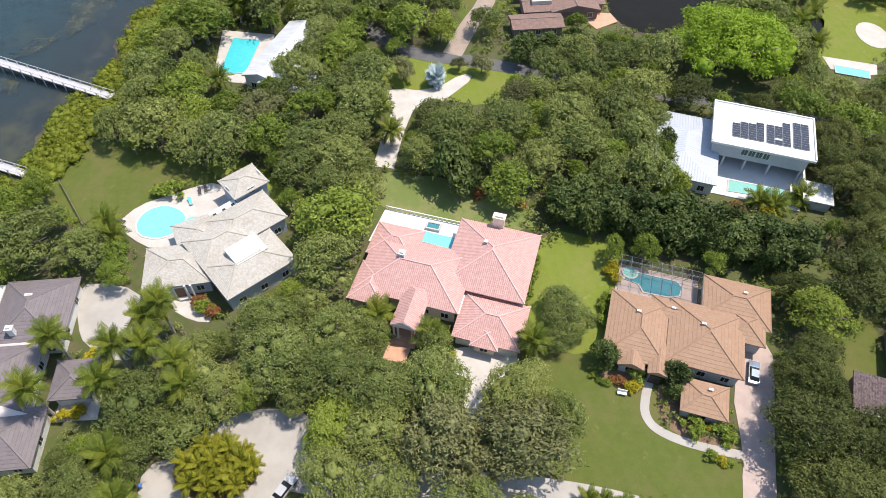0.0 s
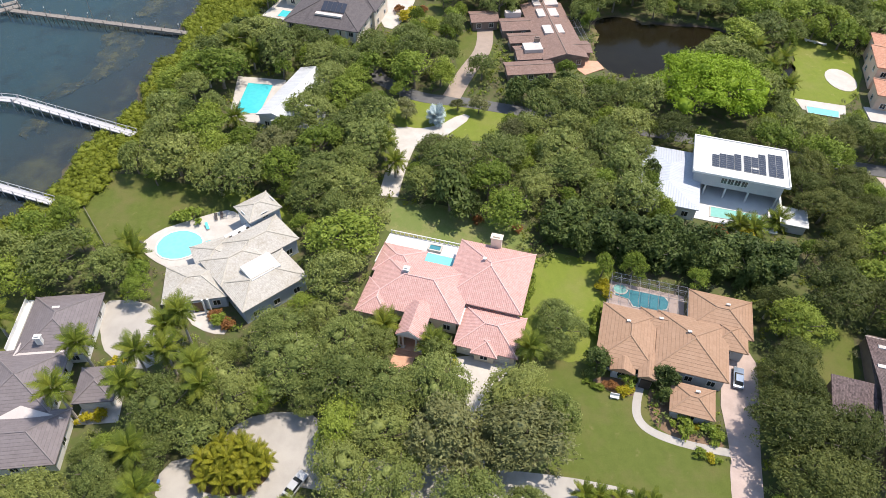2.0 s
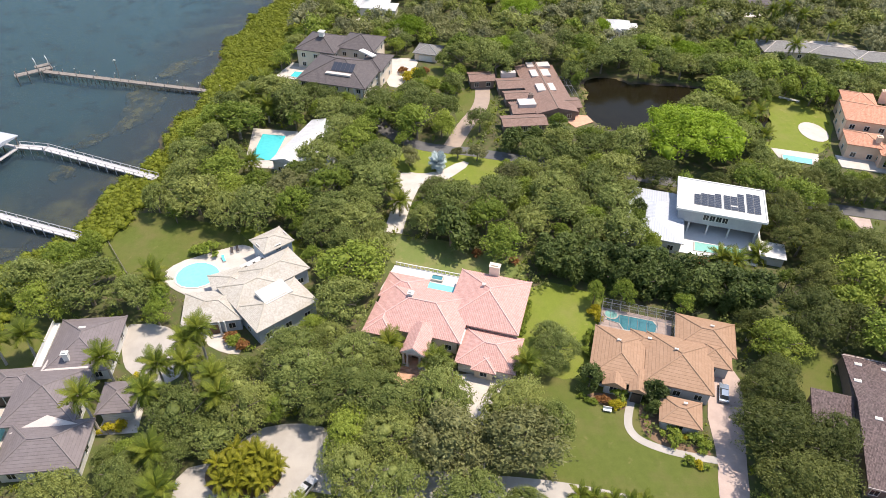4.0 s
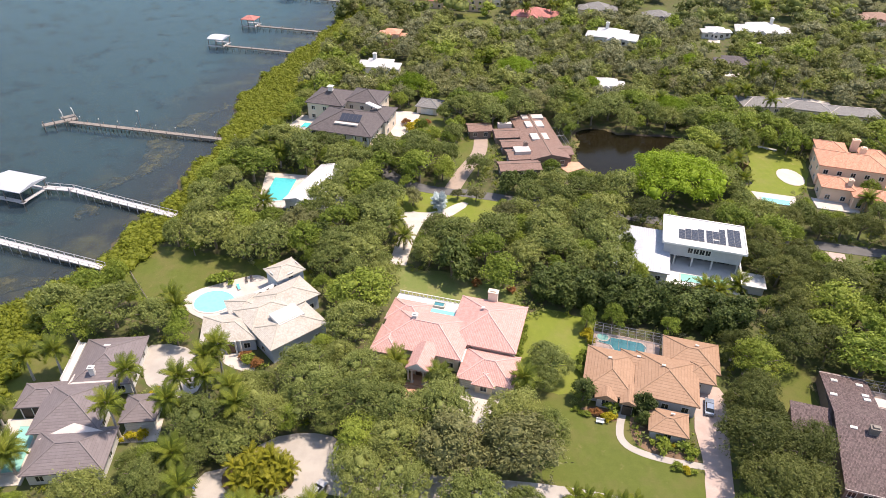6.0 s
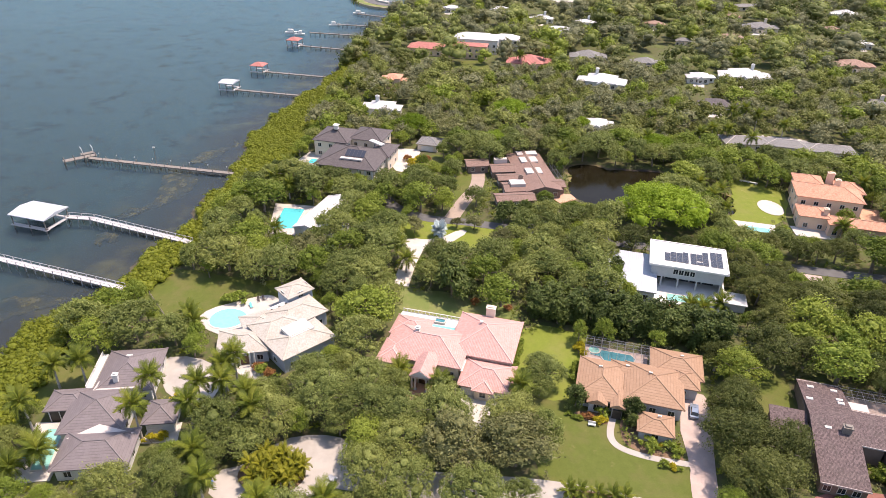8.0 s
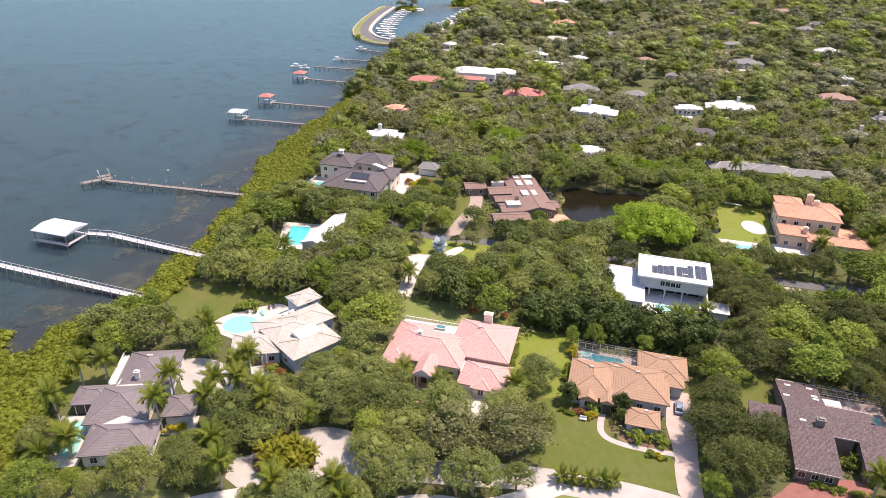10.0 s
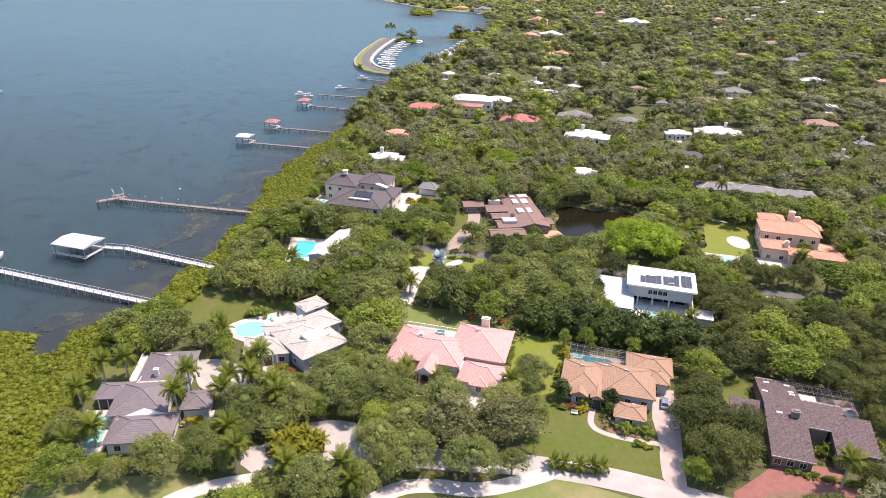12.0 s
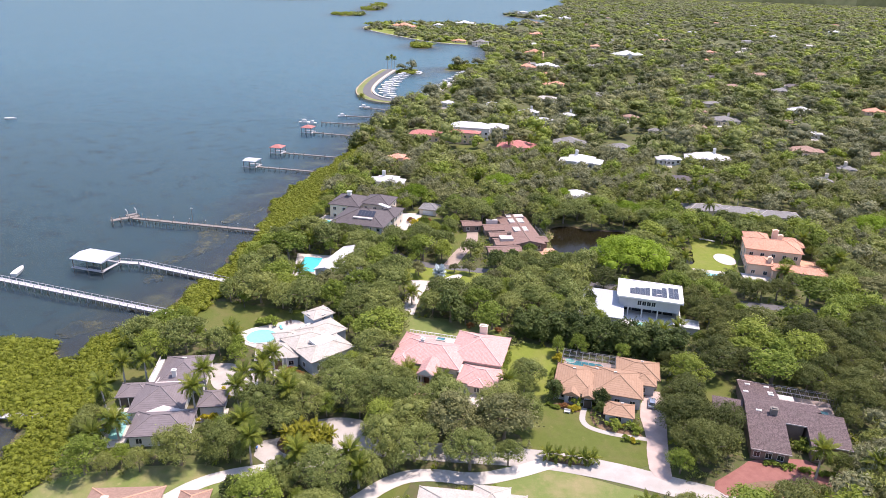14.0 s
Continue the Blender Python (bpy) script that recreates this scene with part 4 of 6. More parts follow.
# the modern white house with solar panels
modern = thing("house", "modern grey house with white flat roof", "house", 65, 30, 0, -13.5)
part("upper_wall", Shape().box(0.5, 0.0, 3.3, 19.4, 12.4, 3.9), M["grey_wall"], modern)
part("lower_wall", Shape().box(0.5, 2.2, 0, 19.6, 7.8, 3.3), M["grey_wall"], modern)
part("patio_floor", Shape().box(0.5, -8.2, -.1, 20, 13.4, 0.28), M["flat_white"], modern)
part("flat_roof", Shape().box(0.5, -0.5, 7.2, 21.2, 14.0, .5).box(0.5, 6.4, 7.7, 21.2, .3, .25).box(-9.95, -.5, 7.7, .3, 13.5, .25).box(10.95, -.5, 7.7, .3, 13.5, .25), M["flat_white"], modern, "bright white flat roof")
for cx in (-6, -1.5, 3.5, 9.8):
    part("column", Shape().box(cx, -5.8, 0.15, .4, .4, 3.2), M["white"], modern)
part("side_wall", Shape().box(10.4, -5.6, 0.15, .4, 7.2, 3.15), M["white"], modern)
for i in range(4):
    window_part(modern, -2.6 + i * 1.5, -6.22, 5.4, 0, 1.2, 1.5)
for i in range(5):
    part("sliding_door", Shape().box(-6.5 + i * 3.4, -1.78, 0.2, 3.0, .1, 2.8), M["glass"], modern)
for i, (c0, n) in enumerate(((0, 6), (0, 7), (0, 7), (0, 8), (0, 8), (0, 8), (0, 10), (0, 11), (0, 11))):
    gap = (0.5 if i > 3 else 0) + (0.5 if i > 6 else 0)
    pnl = thing("solar_panel_row", "dark solar panels in a column on the white roof", "solar panels", *turned([(-5.2 + i * 1.64 + gap, -4.7)], 65, 30, -13.5)[0], 7.7, -13.5, "roof solar panels")
    for j in range(n):
        if i == 5 and j == 2:
            continue
        fr_ = part("panel", Shape().box(0, j * .76 + .4, .12, 1.58, .72, .05), M["metal"], pnl)
        part("cell_sheet", Shape().box(0, j * .76 + .4, .17, 1.5, .65, .012), M["solar"], fr_)
    part("mount", Shape().box(-.5, n * .38, 0, .06, n * .75, .13).box(.5, n * .38, 0, .06, n * .75, .13), M["metal"], pnl)
keep_open(rect(65, 29.5, 21.5, 14.5, -13.5), 7)
keep_open(turned([(-9, -14.5), (11, -14), (11, -5), (-9, -5)], 65, 30, -13.5))
block(modern, -14.6, -5.8, 14.5, 21, 3.7, "zinc", "white", 0.14, over=0.5, wins=2, clear=False)
keep_open(turned([(-12.5, -15), (-7, -15.5), (-7, 4.5), (-19, 5), (-16, -5)], 65, 30, -13.5), 4)
pool([(-4, -10.0), (7.4, -9.7), (7.0, -12.6), (-4, -13.4)], 0.2, "pool_green", "long pale green pool by the modern house", 65, 30, -13.5)
shed = thing("garden_shed", "small flat-roofed white outbuilding", "shed", *turned([(13.3, -10.8)], 65, 30, -13.5)[0], 0, -13.5)
part("wall", Shape().box(0, 0, 0, 5.2, 5.2, 2.4), M["grey_wall"], shed)
part("roof", Shape().box(0, 0, 2.4, 6.0, 6.0, .25), M["flat_white"], shed)
keep_open(rect(*turned([(13.3, -10.8)], 65, 30, -13.5)[0], 7.5, 8.5, -13.5), 2.0)

# the grey-tiled waterside house
grey = thing("house", "low house with grey tile hipped roofs by the water", "house", -73, -35, 0, 9)
for a in ((2.2, 11.2, 12.8, 14.4, 3.5), (-0.8, -1.4, 13.2, 13, 3.6), (-8.2, 2.9, 8.8, 6.8, 3.1), (2.0, -12.2, 14.4, 10.2, 3.4), (12, -2.4, 7.0, 7.4, 3.0)):
    block(grey, *a, "grey", "white", 0.44, cap="grey_cap", over=0.7)
part("flat_roof", Shape().add([(-4.5, -9.5, 3.9), (1.0, -6.4, 4.3), (8.6, -9.3, 4.0), (3.8, -9.6, 4.1), (1, -11.0, 3.95), (-4.5, -9.5, 3.4), (1.0, -6.4, 3.4), (8.6, -9.3, 3.4), (3.8, -9.6, 3.4), (1, -11, 3.4)],
     [(0, 4, 3, 2, 1), (5, 6, 7, 8, 9), (0, 1, 6, 5), (1, 2, 7, 6), (2, 3, 8, 7), (3, 4, 9, 8), (4, 0, 5, 9)]), M["flat_pale"], grey, "pale flat roof between the hips")
part("flat_roof", Shape().box(0.5, 5.2, 3.4, 8.5, 3.0, .5, -8), M["flat_pale"], grey, "pale flat roof strip")
chimney(grey, 0.6, 6.4, 3, 6.2, 1.0, .8, "white")
skylight(grey, 1.6, 13.6, 5.6, 1.3, .5)
part("porch_screen", Shape().box(-8.4, -0.3, 0.2, 6.4, .12, 2.6), M["dark"], grey, "dark screened porch front")
for i in range(4):
    part("porch_post", Shape().box(-11.4 + i * 2.05, -.42, 0, .14, .14, 3.0), M["white"], grey)
garage_door(grey, 12.0, -5.5, 0, 5.0)
part("balcony", Shape().box(-5.6, 12.5, 0, 1.2, 12, 2.6).box(-6.2, 12.5, 2.6, .1, 12, .9), M["white"], grey)
deck(turned([(-14.5, -0.4), (-6.5, -0.8), (-6.0, -8), (-6, -16.5), (-14.5, -16.5)], -73, -35, 9), 0.16, "white pool deck by the mangroves")
pool([(-11.4, -2.6), (-8.0, -2.9), (-7.4, -13.6), (-10.6, -13.6)], 0.16, "pool_green", "long pale green pool on a white deck", -73, -35, 9)
for i in range(4):
    lounger(*turned([(-13.2, -6.0 - i * 2.1)], -73, -35, 9)[0], 0.16, 100, "cushion" if i % 2 else "turq")

# the shake-roofed house
shake = thing("house", "rambling low house with weathered wooden shake roofs", "house", 80, -33, 0, -14)
def lean_roof(house, x0, x1, y0, y1, z0, z1, key, wall):
    """One long roof plane rising from y0 to y1, on walls set in under it."""
    part("wall", Shape().box((x0 + x1) / 2, (y0 + y1) / 2, 0, x1 - x0 - .8, y1 - y0 - .8, min(z0, z1) - .1), M[wall], house)
    me = bpy.data.meshes.new("roof")
    v = [(x0, y0, z0), (x1, y0, z0), (x1, y1, z1), (x0, y1, z1)]
    v += [(p, q, r - .3) for p, q, r in v]
    me.from_pydata(v, [], [(0, 1, 2, 3), (7, 6, 5, 4), (0, 4, 5, 1), (1, 5, 6, 2), (2, 6, 7, 3), (3, 7, 4, 0)])
    uv = me.uv_layers.new(name="UVMap")
    for li, lp_ in enumerate(me.loops):
        co = me.vertices[lp_.vertex_index].co
        uv.data[li].uv = (co.x, co.y * 1.02)
    r = part("roof", me, RM[key], house)
    part("fascia", Shape().box((x0 + x1) / 2, y0 - .06, z0 - .3, x1 - x0, .1, .32), M["flat_pale"], r)
    m = house.matrix_world
    keep_open([tuple((m @ Vector((px, py, 0)))[:2]) for px, py in ((x0, y0), (x1, y0), (x1, y1), (x0, y1))], (z0 + z1) / 2)


lean_roof(shake, -5.6, 3.4, -15, 1.8, 3.2, 5.6, "shake", "brown_wall")
lean_roof(shake, 8.2, 11.6, -12, 1.8, 3.6, 5.56, "shake", "brown_wall")
lean_roof(shake, 11.6, 17.5, -9.5, 1.8, 3.7, 5.3, "shake", "brown_wall")
lean_roof(shake, 3.4, 8.2, -4.2, 1.8, 4.74, 5.6, "shake", "brown_wall")
lean_roof(shake, -5.6, 3.6, 15.5, 1.82, 3.3, 5.58, "shake", "brown_wall")
lean_roof(shake, 3.6, 12.5, 6.5, 1.82, 4.6, 5.55, "shake", "brown_wall")
lean_roof(shake, -13, -5.6, -3.2, 3.6, 3.1, 4.3, "shake", "brown_wall")
for i in range(3):
    window_part(shake, -4 + i * 2.6, -14.64, 1.6, 0)
window_part(shake, 10, -11.64, 1.6, 0)
chimney(shake, 0.9, -1.6, 3.5, 6.5, 1.6, 1.1, "wood")
for px, py, pz in ((-3.2, 13.0, 3.75), (1.6, 13.0, 3.75), (1.9, 8.0, 4.6), (-4.4, 7.6, 4.65), (-2.4, -1.2, 5.1), (1.9, 9.4, 4.35)):
    skylight(shake, px, py, pz, 1.3, .7)
part("flat_roof", Shape().box(5.4, 8.4, 3.6, 4.4, 3.2, .35), M["flat_pale"], shake, "pale flat roof patch")
cage(3.4, 18.8, 8.5, 16.5, 2.9, 80, -33, -14, "dark screen enclosure behind the shake-roofed house", 7)
deck(turned([(3.8, 6.6), (18.6, 6.6), (18.6, 16.4), (3.8, 16.4)], 80, -33, -14), 0.14, "shaded paved pool deck", "paving")
pool([(10, 8.4), (17, 8.4), (17, 11.4), (10, 11.4)], 0.15, "pool_green", "greenish pool under a screen", 80, -33, -14)

# the orange-tiled villa
villa = thing("house", "large peach villa with orange barrel-tile roofs", "house", 125, 75, 0, -14)
for a in ((0.5, 3.4, 21.5, 13, 7.2), (-4.2, 13.2, 10, 9.6, 7.0), (8.8, 11.6, 9.4, 10, 6.6), (-5.6, -9.6, 10, 9, 5.0), (8, -13.6, 20, 7.4, 4.6)):
    block(villa, *a, "orange", "peach", 0.4, cap="terracotta", over=0.6)
chimney(villa, 3, 14.5, 6, 9.9, 2.2, 1.4, "peach")
chimney(villa, 3.4, 6.2, 7, 10.8, 1.6, 1.6, "peach")
chimney(villa, -2.4, -11.8, 3, 7.4, 1.3, 1.3, "peach")
deck(turned([(-12, -13), (-1, -13), (2, -19), (-11, -19.5)], 125, 75, -14), 0.3, "pale stone terrace of the villa")
deck(ellipse(109, 79, 4.2, 6.0, 18, -0.2), 0.12, "round pale stone terrace on the lawn")
keep_open(turned([(12, -10), (20, -10), (20, 10), (12, 10)], 125, 75, -14))
structure("pavement_court", Shape().prism(turned([(12.5, -10), (20, -10), (20, 10), (12.5, 10)], 125, 75, -14), -.1, .1), M["terracotta"], "terracotta paved court of the villa", "pavement")
deck([(92.5, 68.3), (105.5, 65.6), (104.2, 61.5), (101, 61), (93, 63)], 0.14, "pale deck around the villa pool")
pool([(94.5, 64.4), (102.5, 62.4), (101.5, 59.6), (94, 61.4)], 0.16, "pool", "blue pool below the villa lawn")
seat = thing("garden_bench", "long white stone bench on the lawn", "bench", 108.5, 100, 0, -25)
part("seat", Shape().box(0, 0, .35, 6.5, 1.0, .2), M["white"], seat)
for sx in (-2.6, 0, 2.6):
    part("support", Shape().box(sx, 0, 0, .5, .8, .36), M["white"], seat)

# the slate-roofed house by the shore
slate = thing("house", "large pale two-storey house with dark slate roofs", "house", -43, 105, 0, -12)
for a in ((3.6, -7.6, 24, 21, 6.3), (-10.5, 10.5, 15, 16, 7.0), (2.5, 14.5, 14, 14, 7.2), (12, 2, 9, 14, 6.4)):
    block(slate, *a, "slate", "cream", 0.4, cap="slate", over=0.7)
for cx in (8, 10.5, 13, 15.2):
    part("column", Shape().bar((cx + 1.2, -17.6, 0), (cx + 1.2, -17.6, 6.2), .35, 10), M["white"], slate)
part("flat_roof", Shape().box(5, -13.8, 7.9, 8.5, 1.5, .5), M["flat_pale"], slate, "pale flat roof strip")
part("flat_roof", Shape().box(9, 3, 8.5, 7, 2.0, .4, -30), M["flat_white"], slate, "white flat roof strip")
for i in range(5):
    p_ = part("solar_panel", Shape().add([(2 + i * 1.5, -12.6, 8.66), (3.4 + i * 1.5, -12.6, 8.66), (3.4 + i * 1.5, -9.2, 10.02), (2 + i * 1.5, -9.2, 10.02)], [(0, 1, 2, 3)]), M["solar"], slate)
part("belvedere", Shape().box(-10, 9, 10, 1.6, 1.6, 1.6).box(-10, 9, 11.6, 2.2, 2.2, .2), M["white"], slate, "small white roof lantern")
deck(turned([(-22, -6), (-9, -7), (-9, 4), (-21, 6)], -43, 105, -12), 0.2, "pale seaside pool deck")
pool([(-17, -5), (-11, -5), (-11, -1), (-17, -1)], 0.22, "pool_blue", "small turquoise pool by the slate-roofed house", -43, 105, -12)
gar = thing("garage", "small garage with grey hipped roof", "garage", -14, 124, 0, -12)
block(gar, 0, 0, 9.5, 9, 3.0, "silver", "cream", 0.4, cap="metal", wins=0)
garage_door(gar, 0, -4.0, 0, 5)

# the low brown house by the pond
low = thing("house", "low rambling house with brown shingle roofs", "house", 22, 92, 0, 10)
for a in ((5.0, 3.0, 13.5, 34, 3.3, "y"), (-5.6, 8.0, 9.5, 8.0, 3.1, "x"), (-5.0, -0.5, 9, 6, 3.1, "x"), (-4.6, -9.0, 9, 8, 3.1, "x"), (-6.5, -17, 14, 7, 3.0, "x"), (-14.5, 13.8, 9, 7.4, 3.1, "x"), (9.4, -7.5, 9, 7, 3.1, "x")):
    block(low, *a[:5], "brown", "brown_wall", 0.24, gable=a[5], over=0.6, cap="brown_wall")
for px, py, pw, pd in ((6.0, 18, 8, 3.5), (5.2, 11.5, 6.5, 5), (4.6, 1.0, 6, 5), (-3.8, -8.5, 5.4, 4.2), (-5.4, 13, 5, 2)):
    part("flat_roof", Shape().box(px, py, 3.0, pw, pd, 1.75), M["flat_pale"], low, "pale flat roof section")
chimney(low, -2.0, -6.0, 3, 5.8, 1.4, 1.0, "brown_wall")
cage(9.0, 14.5, -4, 12, 2.7, 22, 92, 10, "screen enclosure over the pondside pool", 4)
pool([(9.5, -1), (12.5, -1), (12.5, 7), (9.5, 7)], 0.15, "pool", "small pool under a screen", 22, 92, 10)
deck([(33, 84), (39.5, 84), (41, 80), (35, 76), (33, 79)], 0.15, "orange timber landing by the pond", "terracotta")

# the white-roofed house with the back pool
whitepool = thing("house", "house with a long white metal gabled roof", "house", -44.3, 54.5, 0, -17)
block(whitepool, 0, 0, 9.5, 24, 4.2, "white", "white", 0.3, gable="y", over=0.5, clear=False)
keep_open([(-50, 47), (-46.5, 50), (-42, 65), (-47, 66)], 4)
block(whitepool, 6, -8, 12, 10, 4.0, "white", "white", 0.3, over=0.5, clear=False)
deck([(-64, 68), (-50, 67), (-49, 46), (-61, 47)], 0.15, "pale pool deck behind the hedge")
pool([(-60.2, 64.6), (-53, 64), (-53.6, 50.5), (-60, 49.6)], 0.16, "pool_blue", "turquoise rectangular pool on a pale deck")

# houses at the near edge
near1 = thing("house", "single-storey house with brownish hipped tile roof", "house", -66, -75, 0, 6)
block(near1, 0, 0, 15, 13, 3.3, "sand", "cream", 0.42, cap="terracotta")
block(near1, 14, 1.5, 6.5, 8, 3.0, "sand", "cream", 0.42, cap="terracotta")
chimney(near1, -2, -.5, 4, 6.6, 1.1, 1.1, "cream")
near2 = thing("house", "house with pale grey hipped roofs", "house", 5, -71, 0, -4)
block(near2, 0, 0, 23, 12, 3.4, "pale", "cream", 0.4, cap="pale_cap")
block(near2, 4, 4.0, 8, 8, 3.4, "pale", "cream", 0.4, cap="pale_cap")

# ---------------------------------------------------------------- houses farther off
rng = random.Random(7)
# place, width of the front and storeys
FAR = {
    "white": [(53, 374, 18, 1), (84, 365, 15, 1), (70, 205, 25, 2), (59, 149, 15, 1), (128, 231, 16, 1), (154, 234, 28, 1), (297, 424, 23, 1), (260, 323, 13, 1), (-14, 403, 15, 1), (24, 402, 17, 1), (-39, 162, 19, 1), (100, 666, 29, 2), (231, 828, 47, 2), (-64, 1348, 24, 2), (-7, 1426, 49, 2), (165, 1978, 34, 3), (218, 1885, 52, 1), (273, 1829, 40, 1), (67, 864, 17, 1), (500, 1408, 20, 1), (654, 1343, 22, 1), (891, 1558, 30, 1)],
    "silver": [(72, 267, 22, 1), (104, 258, 17, 1), (209, 364, 25, 1), (204, 192, 10, 1), (328, 537, 22, 1), (22, 965, 28, 2), (260, 1117, 21, 1), (176, 813, 19, 1), (232, 221, 10, 1), (141, 316, 10, 1)],
    "slate": [(123, 182, 19, 1)],
    "sand": [(228, 265, 23, 1), (134, 367, 14, 1), (264, 454, 14, 1), (201, 402, 12, 1), (259, 365, 14, 1), (272, 260, 11, 1), (413, 547, 18, 1)],
    "orange": [(-37, 199, 13, 2), (94, 790, 28, 3), (73, 654, 24, 2), (92, 600, 27, 1), (94, 526, 32, 1), (-132, 1286, 49, 2), (-14, 1014, 25, 1), (387, 941, 22, 1), (340, 815, 16, 1), (349, 731, 12, 1), (214, 987, 21, 1), (137, 1212, 33, 1), (364, 430, 20, 1)],
    "red": [(36, 250, 26, 1)],
}
LABEL = {"white": "house with a bright white roof among trees", "silver": "house with grey hipped roofs among trees", "slate": "house with dark roofs among trees", "sand": "house with brownish roofs among trees",
         "red": "villa with red tile roofs among trees", "orange": "house with orange tile roofs among trees", "pale": "pale-roofed house among trees"}


def far_house(hx, hy, w, storeys, key):
    """A house of a main range, two wings and a front gable, with a chimney and windows on its front."""
    far = hy > 700
    d = min(max(w * .62, 8.5), 19 if not far else 26)
    e = 3.3 * storeys + .4
    h = thing("house", LABEL[key], "house", hx, hy + d * .35, 0, rng.uniform(-16, -4), "far houses")
    wall = {"white": "white", "red": "peach", "orange": "peach"}.get(key, "cream")
    pitch, n = rng.uniform(.34, .46), 0 if far else 2
    block(h, 0, 0, w * .62, d, e, key, wall, pitch, wins=n, sides="s", clear=1.15 if hy > 450 else .95)
    s = rng.choice((-1, 1))
    block(h, s * w * .33, -d * .14, w * .36, d * .74, e - .35, key, wall, pitch, wins=n, sides="s", clear=.75)
    block(h, -s * w * .36, d * .12, w * .30, d * .62, max(3.0, e - 1.6), key, wall, pitch, wins=n, sides="s", clear=.75)
    block(h, s * w * .05, -d * .46, w * .24, d * .34, e - .5, key, wall, .6, gable="-y", wins=n, sides="s", clear=0)
    if rng.random() < .2:
        chimney(h, -s * w * .12, d * .1, e, e + d * .5 * pitch + 1.6, 1.6, 1.2, wall)
    if far:
        for k in range(storeys):
            for i in range(3):
                window_part(h, (i - 1) * w * .18, -d / 2 + .5, 1.8 + 3.2 * k, 0, 2.4, 1.7)
    slab("driveway", turned([(-w * .3, -d * .7 - 4), (w * .1, -d * .7 - 4), (w * .14, -d * .5), (-w * .2, -d * .5)], hx, hy + d * .35, -10), .1, "deck", "pale forecourt before a house", "driveway", False)
    if rng.random() < .3:
        keep_open(turned([(-w * .3, -d * .7 - 4), (w * .25, -d * .7 - 4), (w * .2, -d * .5), (-w * .25, -d * .5)], hx, hy + d * .35, -10))


for key, spots in FAR.items():
    for hx, hy, w, storeys in spots:
        far_house(hx, hy, w, storeys, key)
spots = [(a_, b_) for l_ in FAR.values() for a_, b_, *_ in l_]
for i in range(75):
    hy = 300 + 2300 * rng.random() ** 1.3
    hx = rng.uniform(20 + hy * .06, 120 + hy * .75)
    if land_reach(np.array(hx), np.array(hy)) < 15 or any(abs(hx - a) + abs(hy - b) < 34 for a, b in spots):
        continue
    spots.append((hx, hy))
    key = rng.choice(("white", "silver", "silver", "pale", "sand", "slate", "orange", "sand"))
    w, d, e = rng.uniform(14, 24), rng.uniform(9, 14), rng.choice((3.4, 3.8, 6.0))
    h = thing("house", LABEL.get(key, "house with brownish roofs among trees"), "house", hx, hy, 0, rng.uniform(-25, 15), "far houses")
    block(h, 0, 0, w, d, e, key, "white" if key == "white" else "cream", 0.3, wins=0, clear=.7)
    block(h, rng.uniform(-.3, .3) * w, -d * .4, w * .45, d * .8, e - .2, key, "cream", 0.3, wins=0, clear=False)
    for i_ in range(2):
        window_part(h, (i_ - .5) * w * .5, -d / 2 + .55, 1.8, 0, 2.2, 1.6)
# the long grey-roofed house behind the villa
long_house = thing("house", "long low house with bent grey shingle roofs", "house", 132, 134, 0, 0)
for a in ((-13, 3, 20, 11, 3.4, 2), (3, 0, 18, 10, 3.5, -14), (19, -4, 20, 10, 3.4, -8)):
    block(long_house, *a[:5], "silver", "cream", 0.34, rot=a[5], over=.7, cap="flat_pale")
# the pink villa on the shore
pv = thing("house", "large pink villa with a red roof and terraced garden", "house", 0, 272, 0, -8)
block(pv, 0, 0, 24, 9, 7.6, "red", "peach", 0.25, cap="terracotta")
block(pv, 3, 16, 28, 14, 8.5, "white", "white", 0.4)
block(pv, -26, 2, 22, 12, 4.4, "red", "peach", 0.4, cap="terracotta")
block(pv, 20, 28, 18, 12, 6.5, "white", "white", 0.4)
wallx = thing("garden_wall", "long white garden wall", "wall", 30, 300, 0, -6)
part("wall", Shape().box(0, 0, 0, 44, .5, 3.2), M["white"], wallx)


